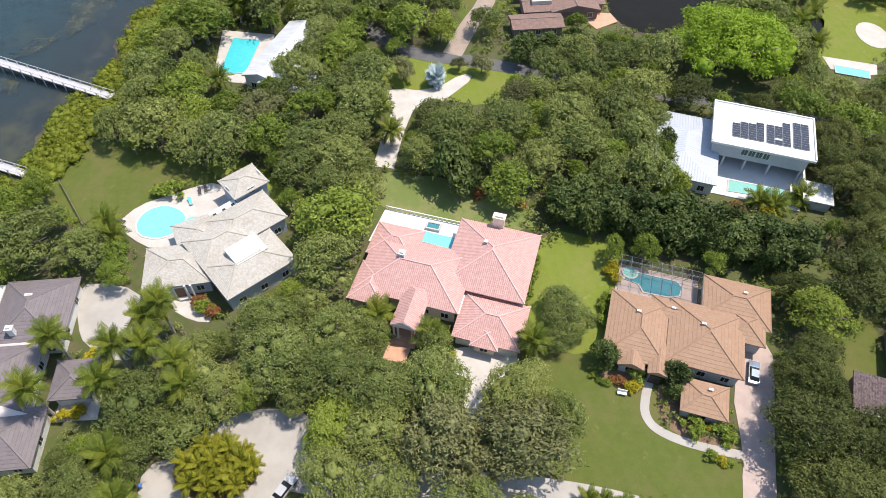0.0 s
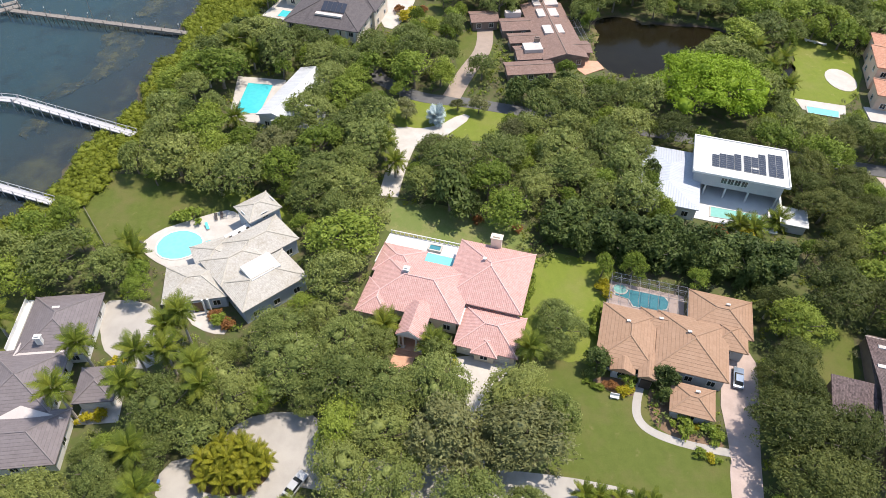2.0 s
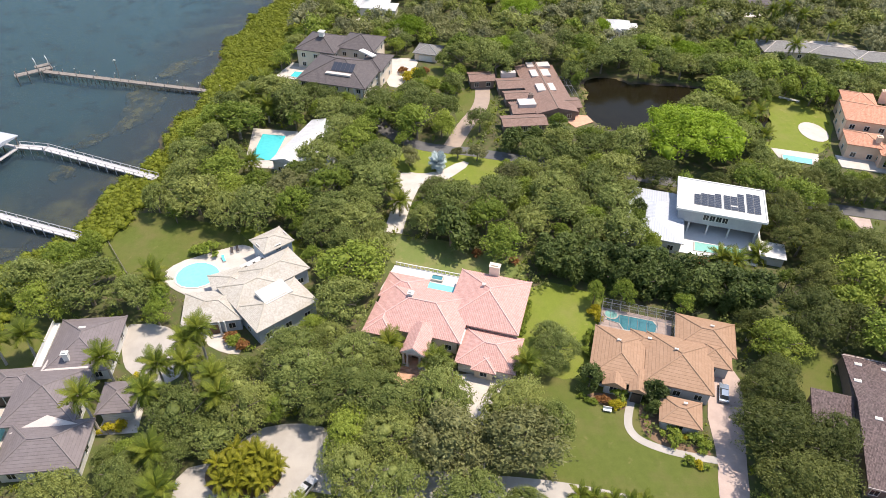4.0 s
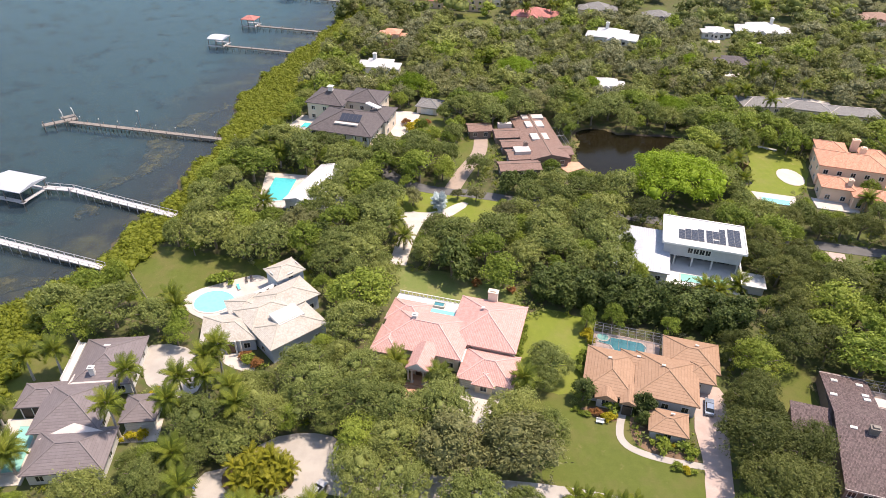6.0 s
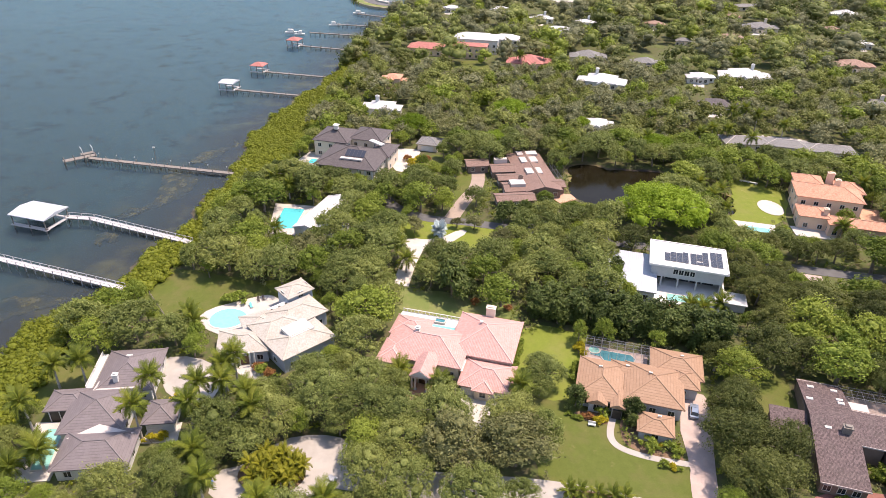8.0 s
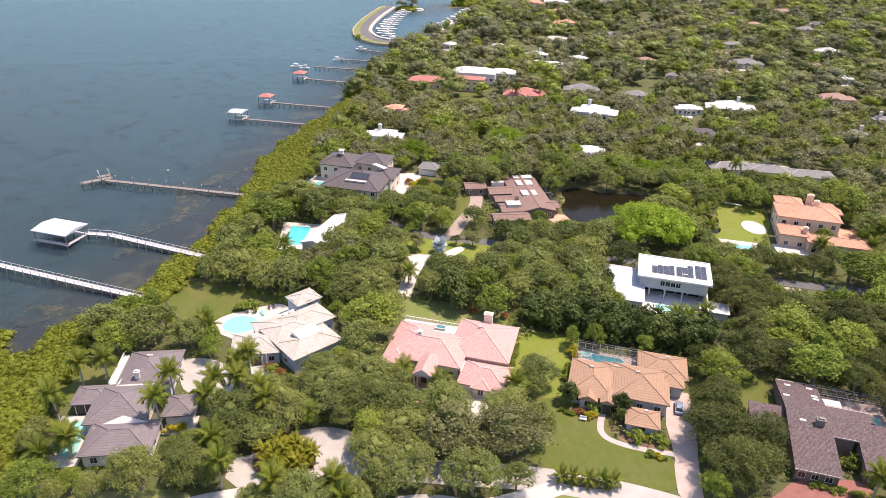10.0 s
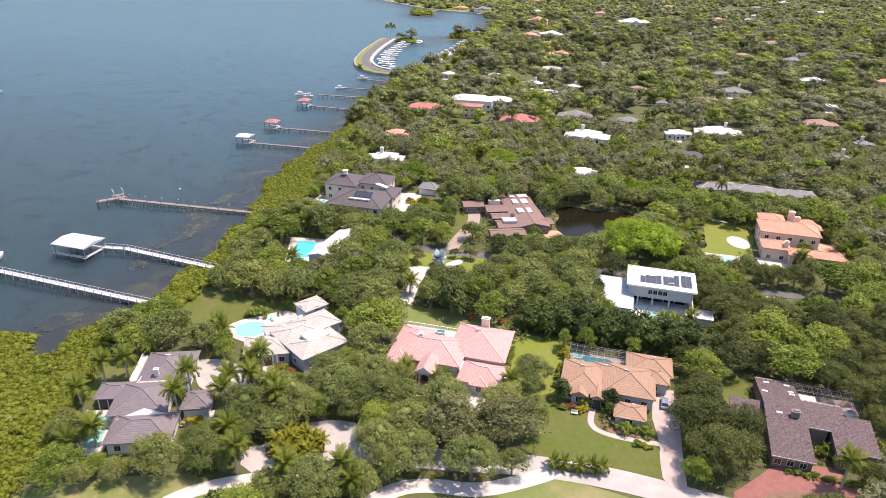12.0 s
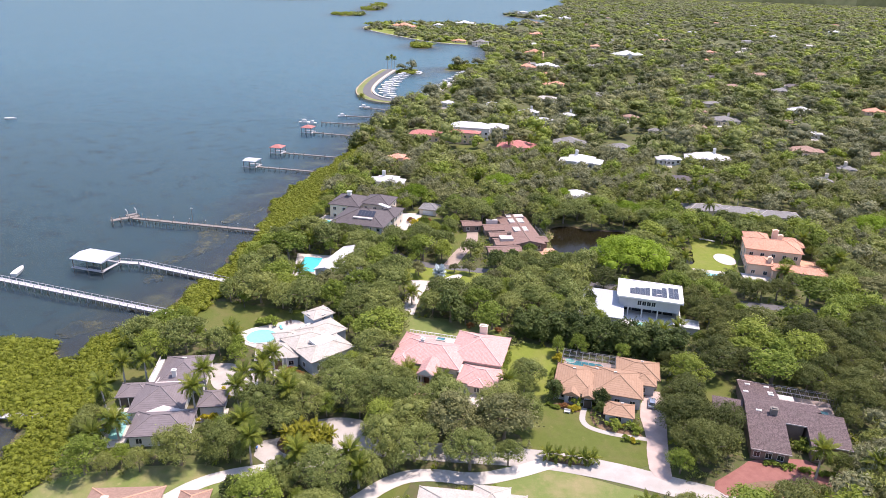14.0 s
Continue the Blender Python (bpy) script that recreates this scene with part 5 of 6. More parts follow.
# ---------------------------------------------------------------- docks
def dock(a, b, width, label, key="wood", z=0.9, rails=False, lamps=0, bend=None):
    pts = [a, b] if bend is None else [a, bend, b]
    o = thing("dock", label, "dock", a[0], a[1], 0)
    for p, q in zip(pts, pts[1:]):
        v = Vector((q[0] - p[0], q[1] - p[1]))
        n = v.normalized()
        rot = math.degrees(math.atan2(n.y, n.x))
        mx, my = (p[0] + q[0]) / 2 - a[0], (p[1] + q[1]) / 2 - a[1]
        part("walkway", Shape().box(mx, my, z - .22, v.length + .3, width, .22, rot), M[key], o)
        for s in (-1, 1):
            part("stringer", Shape().box(mx - n.y * s * width * .42, my + n.x * s * width * .42, z - .5, v.length, .12, .28, rot), M["wood"], o)
            if rails:
                part("handrail", Shape().box(mx - n.y * s * width * .5, my + n.x * s * width * .5, z + .85, v.length, .1, .1, rot), M[key], o)
        k = max(2, int(v.length / 3.2))
        for i in range(k + 1):
            for s in (-1, 1):
                px, py = p[0] - a[0] + v.x * i / k - n.y * s * width * .5, p[1] - a[1] + v.y * i / k + n.x * s * width * .5
                part("piling", Shape().bar((px, py, -2.8), (px, py, z + (.9 if rails or i % 2 == 0 else .1)), .13, 6), M["wood" if not rails else key], o)
    if lamps:
        v = Vector((b[0] - a[0], b[1] - a[1]))
        n = v.normalized()
        for i in range(lamps):
            t = (i + .5) / lamps
            px, py = v.x * t - n.y * width * .5, v.y * t + n.x * width * .5
            lp = part("lamp_post", Shape().bar((px, py, z), (px, py, z + 1.7), .05, 5), M["wood"], o)
            part("lamp_globe", Shape().bar((px, py, z + 1.7), (px, py, z + 1.95), .16, 6).bar((px, py, z + 1.95), (px, py, z + 2.05), .16, 6, .05), M["white"], lp)
    return o


dock((-145, 99.5), (-77, 88.5), 1.9, "long weathered timber dock with globe lamps", lamps=9)
head = thing("boat_landing", "timber boat landing with a white davit frame", "dock", -148.5, 99, 0, 40)
part("platform", Shape().box(0, 0, .7, 12, 2.6, .25).box(3.5, 3.4, .7, 5, 2.2, .25), M["wood"], head)
for sx in (-5.5, -2, 1.5, 5.5):
    for sy in (-1.2, 1.2):
        part("piling", Shape().bar((sx, sy, -2.8), (sx, sy, 2.0), .16, 6), M["wood"], head)
for sx in (1.6, 5.4):
    part("davit", Shape().bar((sx, 2.2, .9), (sx, 2.2, 3.2), .12, 6).bar((sx, 2.2, 3.2), (sx, 5.2, 3.4), .1, 6), M["white"], head)
lp = thing("lamp_pole", "tall slim pole on the dock", "lamp pole", -116.3, 94.6, .8)
part("pole", Shape().bar((0, 0, 0), (0, 0, 7.2), .09, 6), M["wood"], lp)
part("lantern", Shape().box(0, 0, 7.2, .7, .5, .3), M["white"], lp)
dock((-128, 51.4), (-82.5, 38.2), 2.2, "pale railed dock leading to a boathouse", "dock_white", 1.0, True, bend=(-119.5, 50.8))
dock((-168, 34.5), (-91.5, 12.0), 2.0, "long pale railed timber dock", "dock_white", 1.0, True)
keep_open(ribbon([(-97, 43), (-84, 38.8)], 3.0), 1.0)
keep_open(ribbon([(-104, 15.7), (-92.5, 12.3)], 3.0), 1.0)
dock((-125, -44.5), (-100.5, -43), 2.2, "short white dock by the mangroves", "dock_white", 1.0)
dock((-116, 191), (-76, 184), 1.7, "timber dock with a boathouse")
dock((-110, 224.5), (-70, 217), 1.7, "timber dock with a red-roofed boathouse")
dock((-104, 284), (-65, 275), 1.7, "timber dock with a pinkish boathouse")
dock((-106, 320), (-70, 315), 1.7, "timber dock beside moored boats")
dock((-92, 347), (-60, 343), 1.7, "short grey timber dock")
dock((-84, 385), (-55, 373), 1.7, "timber dock near the marina")


def boathouse(x, y, rot, w, d, h, roof, label, wall=False):
    o = thing("boathouse", label, "boathouse", x, y, 0, rot)
    for sx in (-1, 0, 1):
        for sy in (-1, 1):
            part("post", Shape().bar((sx * w * .45, sy * d * .44, -2.8), (sx * w * .45, sy * d * .44, h), .18, 6), M["wood"], o)
    me, ridges = roof_mesh(w, d, 0.16 if roof == "white" else .4, h, "x" if roof == "white" else "")
    part("roof", me, RM["zinc" if roof == "white" else roof], o)
    part("floor", Shape().box(0, -d * .42, .6, w, 1.4, .25).box(0, d * .42, .6, w, 1.2, .25).box(w * .44, 0, .6, 1.2, d, .25), M["dock_white"], o)
    part("beam", Shape().box(0, d * .44, h - .35, w, .2, .3).box(0, -d * .44, h - .35, w, .2, .3), M["wood"], o)
    return o


boathouse(-134.9, 48.3, -14, 14, 10.5, 4.4, "white", "open boathouse with a flat white metal roof")
boathouse(-120, 193.5, -10, 8, 8, 4.2, "white", "small open boathouse with a white roof")
boathouse(-114, 226.5, -10, 7.6, 7.6, 4.2, "red", "small open boathouse with a red roof")
boathouse(-108.5, 286, -10, 8, 8, 4.2, "red", "small open boathouse with a pinkish red roof")


def boat(x, y, rot, ln, label, cabin=True, group="moored boats"):
    o = thing("boat", label, "boat", x, y, -.6, rot, group)
    w = ln * .32
    hull = Shape()
    rows = [(-ln / 2, .9), (-ln * .1, 1.0), (ln * .25, .75), (ln * .42, .35), (ln / 2, .03)]
    pts = []
    for px, k in rows:
        pts += [(px, -w / 2 * k, 1.1), (px, w / 2 * k, 1.1), (px, w / 2 * k * .7, -.2), (px, -w / 2 * k * .7, -.2)]
    fs = [(0, 1, 2, 3)]
    for i in range(len(rows) - 1):
        b = i * 4
        fs += [(b + j, b + (j + 1) % 4, b + 4 + (j + 1) % 4, b + 4 + j) for j in range(4)]
    hull.add(pts, fs)
    part("hull", hull, M["white"], o)
    if cabin:
        part("cabin", Shape().box(-ln * .05, 0, 1.1, ln * .38, w * .7, 1.3, 0, .85), M["white"], o)
        part("windscreen", Shape().box(ln * .15, 0, 1.3, .25, w * .55, .8), M["glass"], o)
        part("hardtop", Shape().box(-ln * .12, 0, 2.7, ln * .3, w * .7, .12), M["white"], o)
    return o


boat(-119, 322, 10, 9, "white motor boat moored at the dock end")
boat(-113, 318, 190, 7, "white motor boat moored beside the dock")
boat(-95, 349, 20, 8, "white motor boat on a lift")
boat(-84, 391, 15, 9, "white motor boat near the breakwater")
boat(-161, 42, 100, 8, "motor boat moored off the railed dock", False)
boat(-330, 300, 10, 8, "small white boat far out on the bay", False)
# the marina behind its breakwater
bw = [(-56, 420), (-70, 418), (-84, 431), (-95, 458), (-99, 490), (-99, 540), (-96, 585), (-91, 632)]
structure("breakwater", Shape().prism(ragged(ribbon(bw, 15), .7, 2), -2.8, .9), M["rock"], "curved rock breakwater of the marina", "breakwater")
structure("verge_breakwater", Shape().prism(ribbon([(x - 3.2, y - 2.5) for x, y in bw], 5.5), 0.4, 1.0), M["lawn_dry"], "dry grass verge on the breakwater", "verge")
structure("road_breakwater", Shape().prism(ribbon([(x + 2.6, y + 2) for x, y in bw], 7.5), 0.5, 1.06), M["asphalt"], "asphalt lane on the breakwater", "road")
structure("pavement_quay", Shape().prism(ribbon([(-66, 433), (-79, 444), (-88, 470), (-91, 500), (-90, 550), (-86, 600), (-83, 630)], 2.4), -.8, 1.1), M["deck"], "pale concrete quay", "quay")
for i in range(16):
    t = i / 15
    px = np.interp(t, [0, .12, .3, .5, 1], [-70, -79, -83, -83, -76])
    boat(px + 6 + 3 * t, 440 + t * 186, rng.uniform(-10, 6), rng.uniform(13, 20), "white motor yacht moored at the marina quay")
for i in range(5):
    boat(-66 + 3.4 * i, 622 - 2 * i, 80 + rng.uniform(-9, 9), rng.uniform(12, 17), "white motor yacht at the breakwater's end")
structure("pavement_east_quay", Shape().prism(ribbon([(-33, 436), (-27, 480), (-14, 545), (8, 630)], 4), -.8, 1.1), M["deck"], "pale marina quay along the shore", "quay")
for i in range(12):
    t = i / 11
    boat(-42 + 38 * t, 448 + t * 180, 170 + rng.uniform(-8, 8), rng.uniform(11, 16), "white motor yacht moored along the shore quay")


# ---------------------------------------------------------------- cars
def car(x, y, rot, paint, label):
    o = thing("car", label, "car", x, y, .1, rot)
    body = Shape()
    prof = [(-2.3, .35), (-2.3, .85), (-1.4, .95), (1.0, .95), (2.1, .8), (2.3, .6), (2.3, .35)]
    pts = [(px, s * .88, pz) for s in (-1, 1) for px, pz in prof]
    n = len(prof)
    body.add(pts, [tuple(range(n)), tuple(range(2 * n - 1, n - 1, -1))] + [(i, i + n, (i + 1) % n + n, (i + 1) % n) for i in range(n)])
    part("body", body, M[paint], o)
    cab = Shape().add([(-1.9, -.8, .93), (.9, -.8, .93), (.9, .8, .93), (-1.9, .8, .93), (-1.4, -.62, 1.45), (.1, -.62, 1.45), (.1, .62, 1.45), (-1.4, .62, 1.45)],
                      [(0, 1, 5, 4), (1, 2, 6, 5), (2, 3, 7, 6), (3, 0, 4, 7)])
    part("glasshouse", cab, M["glass"], o)
    part("car_roof", Shape().box(-.65, 0, 1.44, 1.5, 1.26, .05), M[paint], o)
    for sx in (-1.4, 1.4):
        for sy in (-.82, .82):
            wh = part("wheel", Shape().bar((sx, sy - .1, .32), (sx, sy + .1, .32), .33, 12), M["tyre"], o)
            part("rim", Shape().bar((sx, sy - .115, .32), (sx, sy + .115, .32), .2, 10), M["metal"], wh)
    for sy in (-.6, .6):
        part("headlight", Shape().box(2.28, sy, .55, .06, .4, .15), M["white"], o)


car(53.2, -25.8, 75, "car_blue", "silver-blue car parked on the paved drive")
car(-23.2, -50.4, 62, "car_white", "silver car parked at the turning circle")
mb = thing("mailbox", "blue mailbox on a post by the road", "mailbox", -45, -51.5, 0)
part("post", Shape().box(0, 0, 0, .12, .12, 1.0), M["wood"], mb)
part("box", Shape().box(0, 0, 1.0, .35, .6, .35), M["blue"], mb)
bench = thing("garden_bench", "white stone bench at the lawn's edge", "bench", 30.1, -31, 0, -10)
part("seat", Shape().box(0, 0, .4, 1.6, .7, .15), M["white"], bench)
part("backrest", Shape().box(0, .3, .55, 1.6, .12, .5), M["white"], bench)
part("support", Shape().box(-.6, 0, 0, .2, .6, .4).box(.6, 0, 0, .2, .6, .4), M["white"], bench)


# ---------------------------------------------------------------- plants
def unit(v):
    return v / np.maximum(np.linalg.norm(v, axis=-1, keepdims=True), 1e-9)


def ico(sub):
    bm = bmesh.new()
    bmesh.ops.create_icosphere(bm, subdivisions=sub, radius=1.0)
    v = np.array([p.co[:] for p in bm.verts])
    f = np.array([[q.index for q in p.verts] for p in bm.faces])
    bm.free()
    return v, f


ICO1, ICO2 = ico(1), ico(2)


def crown(seed, r, h, base, lobes, per_lobe, leaf, core=0.56, flat=0.75, spread=1.0, low=-0.25, sub=1):
    """Foliage of a tree: leaf sprays over overlapping clumps. Returns corner points, three to a leaf, and core points with triangles."""
    g = np.random.default_rng(seed)
    C, R = [], []
    for i in range(lobes):
        a, q = g.uniform(0, 2 * np.pi), math.sqrt((i + .5) / lobes)
        rr = r * (.15 + .30 * g.random() ** 1.4) * spread
        dist = q * (r * g.uniform(.85, 1.12) - rr * .75)
        z = base + (h - base) * (0.42 + .48 * (1 - q * q)) - rr * .5 + g.uniform(-.09, .07) * h
        if low < -.5:
            z = base + g.uniform(.1, .88) * (h - base)
        C.append((dist * math.cos(a * 1 + i * 2.4), dist * math.sin(a + i * 2.4), max(z, base + rr * .4)))
        R.append(rr)
    C, R = np.array(C), np.array(R)
    P, N = [], []
    for c, rr in zip(C, R):
        # leaves gather in sprays at the ends of twigs, with gaps between the sprays
        k = max(6, int(per_lobe / 6 * 1.5))
        zs, az = 1 - 2 * (np.arange(k) + .5) / k, np.arange(k) * 2.39996 + g.uniform(0, 6.28)
        d = np.stack([np.sqrt(1 - zs * zs) * np.cos(az), np.sqrt(1 - zs * zs) * np.sin(az), zs], 1)
        d = unit(d[d[:, 2] > low] + g.normal(size=(int((d[:, 2] > low).sum()), 3)) * .16)
        tip = d * rr * np.where(g.random((len(d), 1)) < .72, g.uniform(.9, 1.2, (len(d), 1)), g.uniform(.66, .9, (len(d), 1)))
        d = np.repeat(d, 6, 0)
        p = c + (np.repeat(tip, 6, 0) + g.normal(size=d.shape) * (.11 * rr + .42 * leaf)) * np.array([1, 1, flat])
        dist = np.linalg.norm((p[:, None] - C[None]) / np.array([1, 1, flat]), axis=2) / R[None]
        keep = (dist < .74).sum(1) == 0
        P.append(p[keep])
        N.append(d[keep])
    P, N = np.concatenate(P), np.concatenate(N)
    n = unit(N * .8 + g.normal(size=N.shape) * .75 + np.array([0, 0, .6]))
    t = unit(np.cross(n, g.normal(size=n.shape)))
    b = np.cross(n, t)
    s = (leaf * g.uniform(.6, 1.35, (len(P), 1)))
    q = np.stack([P - t * s * .8 - b * s * .5, P + t * s * .25 - b * s * .6 + n * s * .2, P + t * s * .6 + b * s * .75], 1).reshape(-1, 3)
    iv, ifc = ICO2 if sub == 2 else ICO1
    cv, cf = [], []
    for c, rr in zip(C, R):
        cf.append(ifc + sum(len(k) for k in cv))
        cv.append(c + iv * g.uniform(.55, 1.12, (len(iv), 1)) * rr * core * np.array([1, 1, flat]))
    return q, np.concatenate(cv), np.concatenate(cf)


def crown_mesh(name, data, soft_faces=False):
    q, cv, cf = data
    faces = np.concatenate([np.arange(len(q)).reshape(-1, 3), cf + len(q)])
    return np_mesh(name, np.concatenate([q, cv]), faces, soft_faces)


def trunk_shape(seed, h, r, spread):
    g = random.Random(seed)
    s = Shape()
    top = h * .42
    s.bar((0, 0, -.1), (g.uniform(-.3, .3), g.uniform(-.3, .3), top), r, 8, r * .7)
    for i in range(5):
        a = i * 1.256 + g.uniform(-.3, .3)
        m = Vector((math.cos(a) * spread * .4, math.sin(a) * spread * .4, h * .62))
        s.bar((0, 0, top * .9), m, r * .5, 6, r * .3)
        s.bar(m, (math.cos(a + .3) * spread * .75, math.sin(a + .3) * spread * .75, h * .76), r * .3, 5, r * .12)
    return s


KIND = {}


def kind_of_tree(key, name, label, leafkey, variants, **kw):
    """Builds the shared meshes of one kind of tree, one for each variant."""
    out = []
    for i in range(variants):
        cm = crown_mesh("crown", crown(100 + len(KIND) * 17 + i, **kw))
        cm.materials.append(LEAF[leafkey])
        tm = trunk_shape(i, kw["h"], kw["h"] * .035, kw["r"]).mesh("trunk")
        tm.materials.append(M["bark"])
        out.append((tm, cm))
    KIND[key] = (name, label, out, kw["r"], kw["h"])


kind_of_tree("oak", "oak_tree", "spreading live oak with dense dark green crown", "oak", 5, r=6.0, h=10.0, base=3.0, lobes=30, per_lobe=230, leaf=.30, spread=1.02)
kind_of_tree("fine_oak", "oak_tree", "spreading live oak with dense dark green crown", "oak", 4, r=6.0, h=10.0, base=2.6, lobes=36, per_lobe=400, leaf=.205, spread=.98)
kind_of_tree("deep_oak", "oak_tree", "spreading live oak with dense dark green crown", "deep_oak", 2, r=6.0, h=10.0, base=2.6, lobes=36, per_lobe=400, leaf=.205, spread=.98)
kind_of_tree("fine_broad", "broadleaf_tree", "rounded broadleaf tree with fresh green foliage", "broad", 3, r=4.6, h=9.0, base=2.0, lobes=26, per_lobe=330, leaf=.21)
kind_of_tree("broad", "broadleaf_tree", "rounded broadleaf tree with fresh green foliage", "broad", 4, r=4.6, h=9.0, base=2.4, lobes=22, per_lobe=230, leaf=.30, spread=1.05)
kind_of_tree("bright", "banyan_tree", "huge domed tree with bright green leaves", "bright", 1, r=15.0, h=15.0, base=2.5, lobes=80, per_lobe=330, leaf=.40, core=.78, spread=.6)
kind_of_tree("hedge", "hedge_tree", "tall clipped screening tree with glossy dark leaves", "hedge", 3, r=3.0, h=8.0, base=.5, lobes=20, per_lobe=150, leaf=.42, flat=1.0, low=-.6)
kind_of_tree("grey", "olive_tree", "pale grey-green tree with thin feathery crown", "grey", 3, r=5.0, h=9.0, base=3.0, lobes=30, per_lobe=260, leaf=.26, core=.7)
kind_of_tree("yellow", "yellow_shrub", "bright yellow-leaved garden shrub", "yellow", 2, r=1.5, h=2.0, base=.1, lobes=9, per_lobe=80, leaf=.28)
kind_of_tree("red", "red_shrub", "reddish leafy garden shrub", "red", 2, r=1.3, h=1.6, base=.1, lobes=9, per_lobe=80, leaf=.26)
kind_of_tree("bush", "garden_bush", "rounded green garden bush", "broad", 3, r=1.6, h=2.0, base=.1, lobes=9, per_lobe=80, leaf=.28)
kind_of_tree("dark", "magnolia_tree", "dense dark glossy-leaved tree", "hedge", 2, r=3.0, h=7.5, base=1.0, lobes=20, per_lobe=150, leaf=.4, flat=1.0)
COUNT = {}


def plant(key, x, y, size=1.0, tall=None):
    name, label, out, r, h = KIND[key]
    i = COUNT[key] = COUNT.get(key, -1) + 1
    o = thing(name, label, "tree" if "tree" in name else "shrub", x, y, 0, (i * 137.5) % 360, name.replace("_", " ") + "s")
    tm, cm = out[i % len(out)]
    sz = size * (.94 + .12 * ((i * 7) % 10) / 10)
    st = 1 + .16 * math.sin(i * 2.7)
    o.scale = (sz * st, sz / st, (tall if tall else sz))
    part("trunk", tm, None, o)
    part("crown", cm, None, o)
    return o


# palms
def frond_mesh(ln, wide, droop, key, seed=0):
    g = random.Random(seed)
    v, f = [], []
    n = 15

    def spine(t):
        return Vector((ln * t * (1 - .22 * t * droop), 0, ln * (.34 * t - .62 * droop * t * t)))
    for i in range(n):
        t = .1 + .9 * i / n
        p, q = spine(t), spine(t + .06)
        w = wide * math.sin(math.pi * min(1, .18 + .82 * t)) ** .7
        for s in (-1, 1):
            tip = p + Vector((ln * .16, s * w, -w * .38 + g.uniform(-.08, .08)))
            o = len(v)
            v += [p, q, tip + Vector((.12, 0, 0)), tip]
            f.append((o, o + 1, o + 2, o + 3))
    pts = [spine(i / 6) for i in range(7)]
    for a, b in zip(pts, pts[1:]):
        o = len(v)
        v += [a + Vector((0, -.05, .02)), b + Vector((0, -.03, .02)), b + Vector((0, .03, .02)), a + Vector((0, .05, .02))]
        f.append((o, o + 1, o + 2, o + 3))
    me = bpy.data.meshes.new("frond")
    me.from_pydata([tuple(p) for p in v], [], f)
    me.materials.append(LEAF[key])
    return me


FRONDS = [frond_mesh(3.5, .72, d, "palm", i) for i, d in enumerate((.55, .95, 1.35))]
SILVER = [frond_mesh(2.3, .8, d, "silver_palm", i) for i, d in enumerate((.3, .7, 1.1))]
GOLDEN = [frond_mesh(2.6, .45, d, "yellow_palm", i) for i, d in enumerate((.6, 1.0, 1.4))]
CYCAD = [frond_mesh(2.6, .45, d, "palm", i) for i, d in enumerate((.5, .9, 1.2))]


def palm(x, y, h, size=1.0, meshes=None, fronds=22, label="tall palm with a smooth grey trunk and arching fronds", name="palm_tree", lean=0.0):
    g = random.Random(int(x * 31 + y * 17))
    o = thing(name, label, "palm", x, y, 0, g.uniform(0, 360), "palms")
    lx, ly = lean + g.uniform(-.3, .3), g.uniform(-.3, .3)
    s = Shape()
    last = Vector((0, 0, -.1))
    for i in range(4):
        t = (i + 1) / 4
        nxt = Vector((lx * t * t, ly * t * t, h * t))
        s.bar(last, nxt, .3 - .04 * i, 7, .26 - .04 * i)
        last = nxt
    part("trunk", s, M["palm_bark"], o)
    ms = meshes or FRONDS
    for i in range(fronds):
        lev = i / fronds
        fr_ = part("frond", ms[min(2, int(lev * 3))], None, o)
        fr_.matrix_local = Matrix.Translation(last) @ Matrix.Rotation(i * 2.4, 4, 'Z') @ Matrix.Rotation(-radians(58 - 84 * lev), 4, 'Y') @ Matrix.Scale(size * 1.12 * g.uniform(.88, 1.1), 4)
    return o


for px, py, ph in ((-64.5, -30.5, 8.5), (-54, -31.5, 8.5), (-49, -31, 8.5), (-53.2, -38.5, 9.5), (-63.5, -40.5, 10), (-48.5, -24, 10), (-50, -26.5, 9),
                   (-43, -34, 8.5), (-40.5, -37.5, 8.5), (-86.5, -40, 9), (-83, -25, 7), (-88, -27, 7), (-78.5, -50, 6), (-48.5, -49, 7.5),
                   (-45, -56, 8), (-33, -60, 8), (-22, -58, 7), (-19.5, -62, 6), (-67, -3, 5), (-64.5, -6, 5), (-82, -46, 3.5), (-83.5, -52, 3.5),
                   (14.8, -24.5, 5), (-12.5, -20, 4), (-2.5, -23.5, 4), (39, 112, 7), (43, 116, 7), (37, 108, 6.5), (88, 66, 6), (86, 74, 7), (90, 78, 7),
                   (84, 84, 7), (72, 15.5, 1.6), (66, 13.5, 1.6), (63, 14.5, 1.6), (74, 27, 4), (142, 86, 8), (147, 66, 8), (140, 58, 5), (123, 58, 5), (84, -52, 8),
                   (95, -54, 7), (-15, 27, 5), (-18, 33, 6), (-30, 36, 5), (-60, 72, 6), (-66, 76, 7), (-64, 88, 7), (-70, 62, 6), (-57, 42, 5),
                   (120, 160, 9), (127, 163, 9), (131, 158, 8), (140, 150, 6), (112, 140, 7), (105, 138, 8), (98, 132, 8), (92, 128, 7), (118, 128, 8), (75, 128, 7),
                   (-58, 190, 8), (-56, 230, 9), (-60, 262, 8), (-52, 300, 9), (-44, 330, 8), (30, 250, 8), (44, 256, 8), (52, 262, 8), (-87, 395, 8), (-93, 640, 13), (-89, 645, 14), (-85, 641, 13)):
    palm(px, py, ph)
palm(-6.5, 49.5, 2.6, 1.2, SILVER, 26, "round silver-blue fan palm on the verge", "silver_palm")
